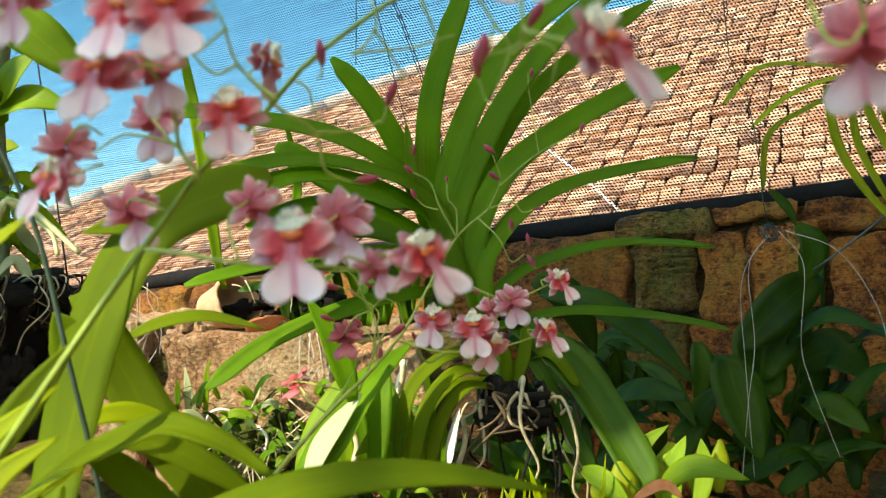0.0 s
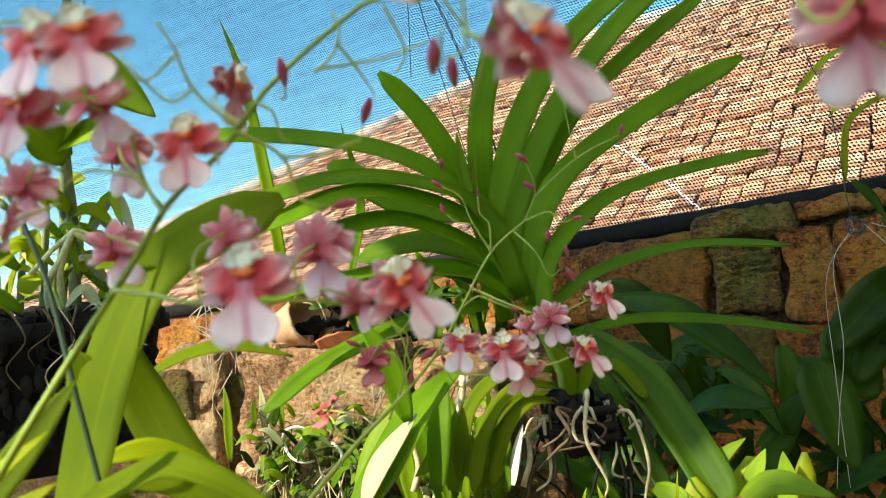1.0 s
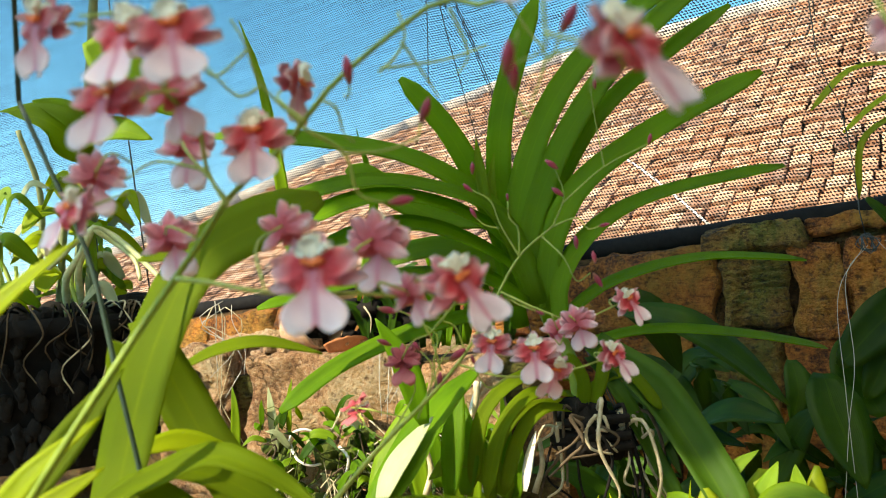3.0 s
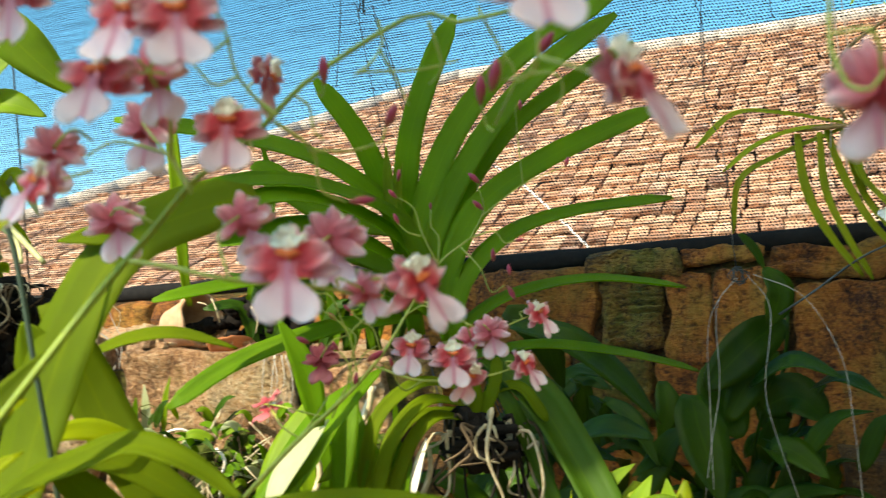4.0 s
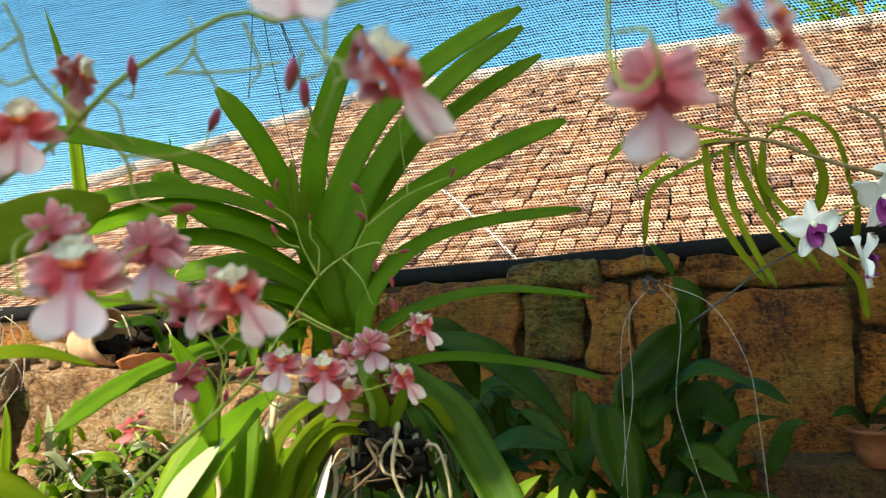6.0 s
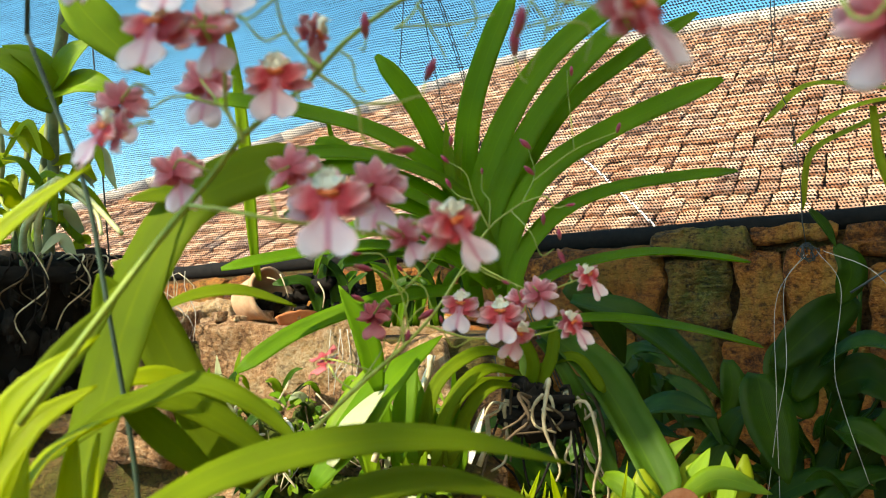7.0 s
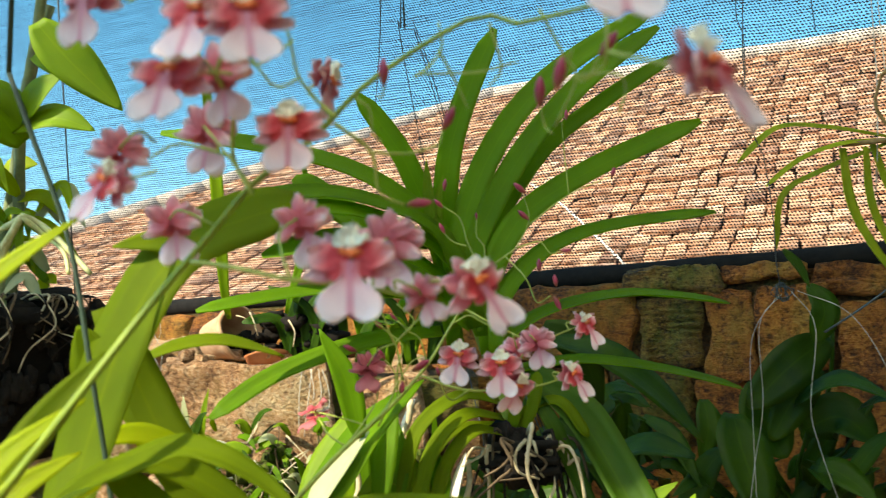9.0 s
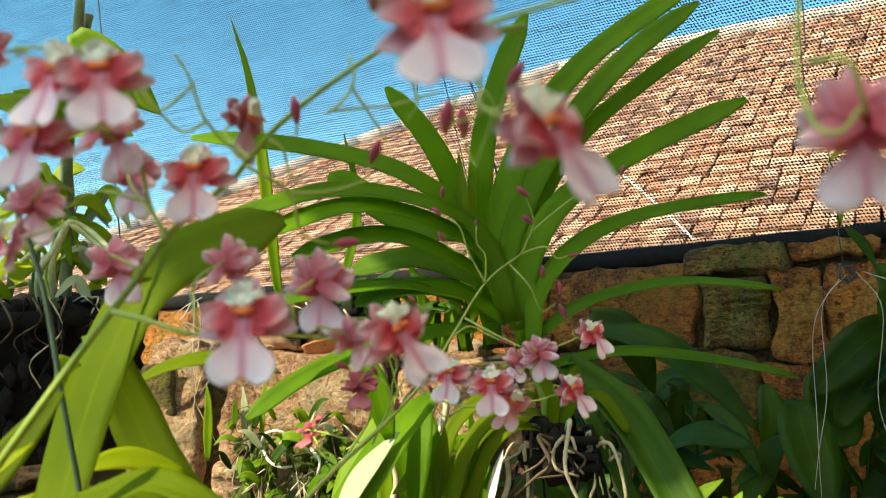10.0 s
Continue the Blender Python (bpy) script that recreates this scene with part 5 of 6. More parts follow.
cleaf((-0.565, 1.017, 1.716), (-0.505, 0.998, 1.725), (-0.456, 1.003, 1.709), w=0.045, mat=FRESH)
cleaf((-0.558, 1.025, 1.700), (-0.580, 0.979, 1.739), (-0.615, 0.943, 1.749), w=0.06, mat=FRESH)
cleaf((-0.548, 1.024, 1.817), (-0.502, 1.032, 1.798), (-0.451, 1.060, 1.756), w=0.05, mat=FRESH)
cleaf((-0.562, 1.044, 1.732), (-0.576, 1.004, 1.755), (-0.600, 0.971, 1.769), w=0.05, mat=FRESH)
cleaf((-0.566, 1.042, 1.728), (-0.597, 1.001, 1.761), (-0.640, 0.961, 1.757), w=0.03, mat=FRESH)
for a, b, c, w in (((-0.651, 1.105, 1.575), (-0.664, 1.069, 1.598), (-0.690, 1.043, 1.568), 0.03), ((-0.640, 1.106, 1.614), (-0.594, 1.110, 1.614), (-0.559, 1.122, 1.581), 0.028), ((-0.637, 1.100, 1.654), (-0.632, 1.075, 1.675), (-0.633, 1.059, 1.692), 0.05), ((-0.635, 1.120, 1.682), (-0.612, 1.120, 1.691), (-0.588, 1.121, 1.693), 0.035), ((-0.669, 1.118, 1.561), (-0.675, 1.104, 1.545), (-0.674, 1.095, 1.528), 0.04), ((-0.642, 1.111, 1.566), (-0.606, 1.109, 1.570), (-0.577, 1.116, 1.551), 0.03), ((-0.645, 1.098, 1.643), (-0.659, 1.066, 1.637), (-0.674, 1.048, 1.609), 0.035), ((-0.603, 1.099, 1.615), (-0.560, 1.101, 1.599), (-0.522, 1.112, 1.560), 0.02), ((-0.604, 1.095, 1.638), (-0.564, 1.092, 1.641), (-0.537, 1.098, 1.612), 0.022)):
    cleaf(a, b, c, w=w, mat=SUNLIT_LEAF)
for k in range(34):
    x = rr.uniform(-0.10, 0.13)
    c = bark_at + Vector((x, rr.uniform(-0.09, 0.02), rr.uniform(0.01, 0.17)))
    side = rr.choice((-1, 1)) * rr.uniform(0.3, 1)
    L = rr.uniform(0.05, 0.11)
    cleaf(c, c + Vector((side * L * 0.5, rr.uniform(-0.03, 0.01), L * 0.45)), c + Vector((side * L, rr.uniform(-0.05, 0.0), L * rr.uniform(-0.2, 0.5))), w=rr.uniform(0.010, 0.026), mat=(SUNLIT_LEAF, FRESH, FRESH, PALE_LEAF)[k % 4])
for k in range(7):
    x = rr.uniform(-0.09, 0.10)
    s = bark_at + Vector((x, rr.uniform(-0.06, 0.0), 0.01))
    part("shoot", tube_bm([s, s + Vector((rr.uniform(-0.02, 0.02), 0, 0.05)), s + Vector((rr.uniform(-0.04, 0.04), 0, rr.uniform(0.07, 0.12)))], 0.0035, 0.003, 6, 6), PALE_STEM, cane_orchid)
# pale arching stems in the sun, two upright and three bent over
part("stem", tube_bm([(-0.625, 1.070, 1.490), (-0.602, 1.030, 1.538), (-0.574, 1.020, 1.569), (-0.550, 1.010, 1.601)], 0.0055, 0.0038, 7, 16, 0.15), SUN_STEM, cane_orchid)
part("stem", tube_bm([(-0.602, 1.070, 1.490), (-0.584, 1.030, 1.544), (-0.568, 1.020, 1.574), (-0.547, 1.010, 1.603)], 0.0050, 0.0035, 7, 16, 0.15), SUN_STEM, cane_orchid)
part("stem", tube_bm([(-0.549, 1.010, 1.602), (-0.537, 1.030, 1.595), (-0.502, 1.020, 1.568), (-0.460, 1.010, 1.527)], 0.0045, 0.0031, 7, 16, 0.15), SUN_STEM, cane_orchid)
part("stem", tube_bm([(-0.548, 1.011, 1.600), (-0.530, 1.030, 1.581), (-0.499, 1.020, 1.556), (-0.487, 1.010, 1.527)], 0.0035, 0.0024, 7, 16, 0.15), SUN_STEM, cane_orchid)
part("stem", tube_bm([(-0.551, 1.011, 1.599), (-0.588, 1.030, 1.586), (-0.602, 1.020, 1.568), (-0.614, 1.010, 1.553)], 0.0040, 0.0028, 7, 16, 0.15), SUN_STEM, cane_orchid)
for dx in (-0.14, 0.14):
    part("wire", tube_bm([bark_at + Vector((dx, 0, 0)), bark_at + Vector((dx * 0.5, 0, 0.8)), Vector((bark_at.x, bark_at.y, 3.01))], 0.0012, 0.0012, 4, 12), WIRE, cane_orchid, "thin dark hanging wire")

# slim upright leaf by itself before the net
slim = holder("slim_orchid", (-0.437, 1.462, 1.529), "slim upright green orchid shoot on the wall ledge", "orchid")
part("leaf", leaf_bm([(-0.452, 1.640, 1.480), (-0.451, 1.600, 1.535), (-0.450, 1.527, 1.755), (-0.460, 1.480, 1.923), (-0.479, 1.434, 2.029)], 0.026, lance, 0.3), FRESH, slim)
part("leaf", leaf_bm([(-0.332, 1.617, 1.488), (-0.280, 1.591, 1.674), (-0.297, 1.557, 1.829)], 0.02, lance, 0.4), VANDA, slim)


# ---- strap-leaved orchid that hangs before the roof, with white flowers ----
hang_at = Vector((0.767, 1.370, 1.764))
white_orchid = holder("white_orchid", hang_at, "hanging strap-leaved orchid with white and purple flowers", "orchid")


def hleaf(*pts, w=0.024):
    w *= 0.82
    part("leaf", leaf_bm(pts, w, strap, 0.35, (0.1, -0.7, 0.7), 0.0016), STRIPED, white_orchid)


hleaf((0.767, 1.369, 1.767), (0.661, 1.373, 1.787), (0.577, 1.386, 1.791), (0.511, 1.402, 1.734), w=0.017)
hleaf((0.767, 1.370, 1.764), (0.681, 1.370, 1.757), (0.614, 1.383, 1.734), (0.555, 1.394, 1.689), w=0.014)
hleaf((0.767, 1.371, 1.759), (0.660, 1.400, 1.717), (0.592, 1.415, 1.675), (0.577, 1.422, 1.579), w=0.015)
hleaf((0.686, 1.380, 1.752), (0.687, 1.365, 1.649), (0.711, 1.340, 1.564), (0.754, 1.321, 1.493), w=0.026)
hleaf((0.718, 1.364, 1.750), (0.719, 1.360, 1.649), (0.738, 1.337, 1.564), (0.767, 1.314, 1.487), w=0.022)
hleaf((0.736, 1.376, 1.759), (0.753, 1.361, 1.671), (0.781, 1.334, 1.585), (0.818, 1.306, 1.523), w=0.026)
hleaf((0.772, 1.390, 1.763), (0.796, 1.377, 1.643), (0.822, 1.346, 1.577), (0.854, 1.319, 1.514), w=0.024)
hleaf((0.799, 1.376, 1.761), (0.789, 1.373, 1.685), (0.812, 1.356, 1.635), (0.855, 1.326, 1.576), w=0.024)
hleaf((0.796, 1.349, 1.782), (0.830, 1.312, 1.754), (0.857, 1.297, 1.685), (0.852, 1.310, 1.620), w=0.03)
hleaf((0.793, 1.355, 1.762), (0.826, 1.304, 1.791), (0.868, 1.275, 1.751), (0.894, 1.275, 1.668), w=0.022)
hleaf((0.846, 1.263, 1.531), (0.872, 1.248, 1.491), (0.881, 1.242, 1.428), w=0.024)
hleaf((0.888, 1.276, 1.683), (0.897, 1.268, 1.621), (0.895, 1.276, 1.562), w=0.018)


def hstem(*pts, r=0.004, mat=None):
    part("stem", tube_bm(pts, r, r * 0.8, 7, 16, 0.15), mat or BROWN_STEM, white_orchid)


hstem((0.686, 1.379, 1.757), (0.779, 1.341, 1.755), (0.838, 1.291, 1.714), (0.871, 1.227, 1.679), (0.942, 1.180, 1.650), (1.028, 1.105, 1.655), r=0.0040)
hstem((0.915, 1.292, 1.801), (0.941, 1.257, 1.768), (0.944, 1.243, 1.709), (0.929, 1.210, 1.678), r=0.0028)
hstem((0.955, 1.169, 1.653), (0.959, 1.157, 1.694), (0.980, 1.129, 1.736), r=0.003)
hstem((0.813, 1.235, 1.559), (0.846, 1.215, 1.530), (0.867, 1.201, 1.518), r=0.002, mat=PALE_STEM)
hstem((0.811, 1.257, 1.584), (0.888, 1.225, 1.621), (0.942, 1.180, 1.650), r=0.002, mat=STEM)
hstem((0.748, 1.351, 1.871), (0.775, 1.325, 1.902), (0.813, 1.293, 1.929), r=0.003)
hstem((0.770, 1.366, 1.774), (0.744, 1.367, 1.822), (0.748, 1.351, 1.871), r=0.003)


def star(at, turn, roll, size, seed):
    random.seed(seed)
    bm = bmesh.new()
    for ang, w in ((0, 0.030), (64, 0.040), (-64, 0.040), (140, 0.030), (-140, 0.030)):
        blade_into(bm, random.uniform(0.052, 0.062), w, sepal_shape, (0, 0, 0), ang + random.uniform(-9, 9), random.uniform(-24, 16), random.uniform(0.1, 0.5), 0.14, 9, 8, thick=0.001)
    ob = part("flower", bm, WHITE_PETAL, white_orchid, "white five-pointed flower")
    ob.matrix_basis = Matrix.Translation(at) @ Matrix.Rotation(radians(turn), 4, "Z") @ Matrix.Rotation(radians(roll), 4, "Y") @ Matrix.Scale(size, 4)
    bm = bmesh.new()
    blade_into(bm, 0.044, 0.030, round_petal, (0, -0.006, 0.010), 180, 14, -0.6, 0.10, 9, 8, thick=0.001)
    for sg in (-1, 1):
        blade_into(bm, 0.022, 0.018, round_petal, (sg * 0.004, -0.008, 0.006), sg * 150, 40, 0.5, 0.1, thick=0.001)
    add_part("lip", link_mesh("lip", bm, PURPLE), ob, label="deep purple lip")
    bm = bmesh.new()
    ball_into(bm, (0, -0.006, 0.008), 0.006, (1, 1, 1.2))
    add_part("column", link_mesh("column", bm, CREAM), ob)


star((0.889, 1.192, 1.612), 5, 6, 1.05, 1)
star((0.792, 1.231, 1.578), -12, -4, 0.92, 2)
star((0.850, 1.196, 1.522), 65, 25, 0.85, 3)
star((0.933, 1.209, 1.669), 150, 10, 0.7, 4)
star((0.971, 1.141, 1.571), 60, 30, 0.9, 5)
for dx in (-0.008, 0.0, 0.01):
    part("wire", tube_bm([hang_at + Vector((dx * 4, 0, -0.09)), hang_at + Vector((dx * 2, 0, 0.1)), hang_at + Vector((dx, 0, 0.5)), Vector((hang_at.x, min(hang_at.y, 1.25), 3.01))], 0.0011, 0.0011, 4, 12), THREAD, white_orchid, "pale hanging wire")


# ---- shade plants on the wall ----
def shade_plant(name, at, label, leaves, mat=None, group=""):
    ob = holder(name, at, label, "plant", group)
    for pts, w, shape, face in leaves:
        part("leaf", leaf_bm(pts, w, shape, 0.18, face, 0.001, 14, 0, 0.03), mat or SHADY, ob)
    return ob


UP, OUT = (0, -0.5, 0.85), (0.1, -0.95, 0.25)
climber = shade_plant("climbing_plant", (0.637, 1.529, 1.230), "dark green broad-leaved climber against the stone wall", (
    (((0.694, 1.487, 1.420), (0.619, 1.474, 1.377), (0.529, 1.470, 1.299)), 0.085, oval, OUT),
    (((0.693, 1.529, 1.363), (0.630, 1.508, 1.310), (0.578, 1.498, 1.236)), 0.07, oval, OUT),
    (((0.494, 1.450, 1.291), (0.492, 1.398, 1.222), (0.505, 1.351, 1.119)), 0.095, lance, OUT),
    (((0.637, 1.434, 1.517), (0.654, 1.417, 1.474), (0.637, 1.425, 1.413)), 0.055, oval, OUT),
    (((0.622, 1.489, 1.301), (0.675, 1.426, 1.347), (0.742, 1.380, 1.319)), 0.065, lance, UP),
    (((0.718, 1.446, 1.297), (0.751, 1.397, 1.317), (0.793, 1.348, 1.285)), 0.05, lance, UP),
    (((0.657, 1.534, 1.251), (0.706, 1.494, 1.277), (0.742, 1.449, 1.238)), 0.09, oval, OUT),
    (((0.652, 1.484, 1.193), (0.681, 1.447, 1.182), (0.714, 1.400, 1.144)), 0.055, lance, OUT),
    (((0.583, 1.572, 1.339), (0.584, 1.544, 1.274), (0.603, 1.505, 1.202)), 0.1, oval, OUT),
    (((0.473, 1.542, 1.309), (0.471, 1.516, 1.258), (0.449, 1.503, 1.197)), 0.05, lance, OUT),
))
for a, b, c in (((0.716, 1.521, 1.442), (0.710, 1.540, 1.317), (0.651, 1.566, 1.158)), ((0.755, 1.473, 1.300), (0.720, 1.502, 1.221), (0.658, 1.528, 1.098)), ((0.524, 1.523, 1.277), (0.565, 1.560, 1.184), (0.635, 1.559, 1.093))):
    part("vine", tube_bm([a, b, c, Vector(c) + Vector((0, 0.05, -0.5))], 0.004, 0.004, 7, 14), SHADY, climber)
shade_plant("broadleaf_orchid", (0.286, 1.476, 1.247), "dark green broadleaf orchid in the wall's shade", (
    (((0.148, 1.257, 1.430), (0.225, 1.236, 1.408), (0.303, 1.227, 1.348), (0.371, 1.232, 1.272)), 0.066, lance, (0, -0.6, 0.8)),
    (((0.244, 1.378, 1.223), (0.307, 1.329, 1.256), (0.381, 1.309, 1.239)), 0.062, oval, UP),
    (((0.204, 1.406, 1.239), (0.255, 1.356, 1.226), (0.323, 1.317, 1.203)), 0.05, lance, UP),
    (((0.144, 1.308, 1.452), (0.199, 1.301, 1.416), (0.237, 1.310, 1.324)), 0.06, lance, OUT),
))
shade_plant("ledge_plant", (1.204, 1.543, 1.202), "dark green potted foliage plant on the stone ledge", (
    (((1.088, 1.568, 1.213), (1.113, 1.508, 1.267), (1.184, 1.439, 1.256)), 0.085, lance, UP),
    (((1.104, 1.554, 1.197), (1.129, 1.479, 1.230), (1.177, 1.412, 1.210)), 0.07, lance, UP),
    (((1.069, 1.351, 1.506), (1.073, 1.295, 1.525), (1.114, 1.235, 1.497)), 0.05, lance, UP),
    (((1.098, 1.583, 1.199), (1.062, 1.589, 1.235), (1.032, 1.606, 1.222)), 0.04, lance, UP),
))

# Dark leaves added here stand partly for deep shade before the wall.
under = holder("undergrowth", (0.363, 1.535, 1.089), "dark green undergrowth that also fills the shade at the wall's foot", "plant")
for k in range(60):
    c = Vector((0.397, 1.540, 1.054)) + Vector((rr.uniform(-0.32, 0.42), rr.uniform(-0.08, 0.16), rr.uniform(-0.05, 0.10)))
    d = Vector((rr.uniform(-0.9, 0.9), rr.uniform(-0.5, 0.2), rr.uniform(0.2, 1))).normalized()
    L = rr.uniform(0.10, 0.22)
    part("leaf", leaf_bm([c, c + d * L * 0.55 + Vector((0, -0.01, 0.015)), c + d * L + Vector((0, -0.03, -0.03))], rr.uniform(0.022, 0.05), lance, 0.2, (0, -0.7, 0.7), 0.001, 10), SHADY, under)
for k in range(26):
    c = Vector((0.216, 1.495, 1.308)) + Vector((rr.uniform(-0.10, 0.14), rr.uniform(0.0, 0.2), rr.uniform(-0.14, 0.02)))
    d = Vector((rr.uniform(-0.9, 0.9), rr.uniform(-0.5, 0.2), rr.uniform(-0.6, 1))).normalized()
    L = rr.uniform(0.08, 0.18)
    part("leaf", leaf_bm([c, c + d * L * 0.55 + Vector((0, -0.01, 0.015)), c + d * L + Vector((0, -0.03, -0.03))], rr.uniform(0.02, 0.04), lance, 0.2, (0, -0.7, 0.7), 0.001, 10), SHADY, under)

# Added dark leaves; they cover bright stone where shade lies behind the ledge.
rp = random.Random(21)
behind = holder("shade_orchid", (-0.25, 1.93, 1.38), "dark green strap leaves that also fill the shade beside the clay pot", "orchid")
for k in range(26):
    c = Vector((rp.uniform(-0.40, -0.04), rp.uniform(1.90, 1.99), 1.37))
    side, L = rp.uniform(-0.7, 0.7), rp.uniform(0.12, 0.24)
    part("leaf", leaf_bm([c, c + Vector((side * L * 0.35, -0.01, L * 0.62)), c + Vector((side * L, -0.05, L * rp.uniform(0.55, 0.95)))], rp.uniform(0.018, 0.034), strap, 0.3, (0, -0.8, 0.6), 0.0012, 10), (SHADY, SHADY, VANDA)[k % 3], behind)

# potted plant's shelf and its clay pot
pot2 = Vector((1.114, 1.572, 1.198))
bm = rock_bm((0.62, 0.34, 0.16), 91)
# Shelf and pier use the dark joint colour as painted shade.
shelf = thing("stone_shelf", bm, JOINT_SHADE, "rough stone ledge block at the wall's foot", "ledge", kind="structure")
shelf.matrix_basis = Matrix.Translation(pot2 + Vector((0.12, 0.1, -0.155))) @ WALL_POSE
bm = rock_bm((0.7, 0.4, 1.1), 92)
pier = thing("stone_pier", bm, JOINT_SHADE, "rough stone pier that carries the ledge block", "pier", kind="structure")
pier.matrix_basis = Matrix.Translation(Vector((pot2.x + 0.12, pot2.y + 0.1, pot2.z - 0.235 - 0.55))) @ WALL_POSE
clay_pot = holder("clay_pot", pot2 + Vector((0, 0, -0.075)), "small terracotta flower pot on the stone ledge", "pot")
part("pot_body", basket_bm(pot2, 0.062, 0.075), SHADED_TERRA, clay_pot)
part("cane", tube_bm([(1.153, 1.347, 1.421), (1.128, 1.365, 1.356), (1.105, 1.389, 1.274)], 0.007, 0.007, 7, 6), PALE_LEAF, clay_pot)

# ---- white threads from the wire knot ----
knot_c = Vector((0.568, 1.388, 1.502))
coil = []
for k in range(40):
    a = k * 1.05 + rr.uniform(-0.3, 0.3)
    coil.append(knot_c + Vector((math.cos(a) * rr.uniform(0.008, 0.022), rr.uniform(-0.01, 0.01), math.sin(a) * rr.uniform(0.006, 0.018))))
bm = tube_bm(coil, 0.0008, 0.0008, 4, 130)
wires = holder("wire_bundle", knot_c, "tangled grey wire with loose white threads hanging down", "wire")
part("knot", bm, WIRE, wires)
part("wire", tube_bm([knot_c, (0.558, 1.390, 1.535), (0.562, 1.385, 1.576), (0.548, 1.370, 1.718), (0.501, 1.320, 1.950), Vector((knot_c.x, 1.2, 3.01))], 0.0011, 0.0011, 4, 24), WIRE, wires)
for pts in (((0.568, 1.388, 1.499), (0.529, 1.393, 1.448), (0.521, 1.379, 1.313), (0.499, 1.373, 1.216), (0.472, 1.357, 1.095)), ((0.563, 1.390, 1.499), (0.516, 1.398, 1.422), (0.503, 1.381, 1.273), (0.490, 1.351, 1.096)), ((0.582, 1.382, 1.504), (0.601, 1.342, 1.443), (0.577, 1.324, 1.317), (0.578, 1.305, 1.252), (0.599, 1.273, 1.137)), ((0.591, 1.378, 1.504), (0.654, 1.329, 1.462), (0.693, 1.296, 1.365), (0.699, 1.282, 1.261), (0.692, 1.254, 1.110))):
    part("thread", tube_bm(pts, 0.00058, 0.0005, 5, 30), THREAD, wires, "loose white thread")
part("twig", tube_bm([(0.635, 1.382, 1.432), (0.690, 1.356, 1.473), (0.750, 1.322, 1.523), (0.799, 1.292, 1.550)], 0.0022, 0.0018, 5, 10), WIRE, wires, "dark thin twig")
part("leaf", leaf_bm([(0.572, 1.381, 1.576), (0.595, 1.374, 1.544), (0.609, 1.370, 1.509)], 0.02, lance), SHADY, wires)

# thin wires that hang before the net
for pts in (((0.555, 1.469, 2.146), (0.565, 1.509, 2.046), (0.579, 1.516, 2.014), (0.588, 1.539, 1.939)), ((0.670, 1.426, 2.137), (0.688, 1.457, 2.048), (0.699, 1.471, 2.001)), ((-0.118, 1.382, 2.047), (-0.122, 1.410, 1.978), (-0.134, 1.445, 1.868))):
    top = Vector(pts[0])
    bm = tube_bm(pts, 0.0011, 0.0011, 4, 12)
    tube_into(bm, [Vector((top.x, min(top.y, 1.28), 3.01)), top], 0.0011, 0.0011, 4, 2)
    thing("hanging_wire", bm, WIRE, "thin dark wire that hangs before the shade net", "wire", "hanging wires")


bm = tube_bm([(0.635, 5.70, 2.50), (0.75, 5.30, 2.315), (0.86, 4.75, 2.045), (0.955, 4.22, 1.775)], 0.008, 0.007, 6, 14)
thing("rope", bm, plain_material("bleached_rope", (0.78, 0.76, 0.70), (0.88, 0.87, 0.82), 90, 0.8), "bleached white rope lying on the clay tile roof", "rope")

# ---- sunlit ledge: broken pot, roots and small plants ----
pot_c = Vector((-0.524, 1.940, 1.443))
broken = holder("broken_pot", pot_c, "broken clay pot lying dark and open on the ledge", "pot")


def shard_bm(r, h, a0, a1, thick=0.006):
    """A piece of a pot's wall between two angles, its upper edge broken."""
    bm = bmesh.new()
    n, m = 14, 5
    g = []
    for rad in (0.0, -thick):
        rows = []
        for j in range(m + 1):
            row = []
            for i in range(n + 1):
                a = a0 + (a1 - a0) * i / n
                top = h * (0.30 + 0.70 * math.sin(math.pi * (0.06 + 0.88 * i / n)) ** 0.6 + 0.08 * noise.noise(Vector((i * 0.9, 3, 1))))
                q = r * (0.75 + 0.25 * j / m) + rad
                row.append(bm.verts.new((math.cos(a) * q, math.sin(a) * q, top * j / m)))
            rows.append(row)
        g.append(rows)
    o, p = g
    for j in range(m):
        for i in range(n):
            bm.faces.new((o[j][i], o[j][i + 1], o[j + 1][i + 1], o[j + 1][i]))
            bm.faces.new((p[j][i + 1], p[j][i], p[j + 1][i], p[j + 1][i + 1]))
        bm.faces.new((p[j][0], o[j][0], o[j + 1][0], p[j + 1][0]))
        bm.faces.new((o[j][n], p[j][n], p[j + 1][n], o[j + 1][n]))
    for i in range(n):
        bm.faces.new((o[m][i], o[m][i + 1], p[m][i + 1], p[m][i]))
        bm.faces.new((o[0][i + 1], o[0][i], p[0][i], p[0][i + 1]))
    return bm


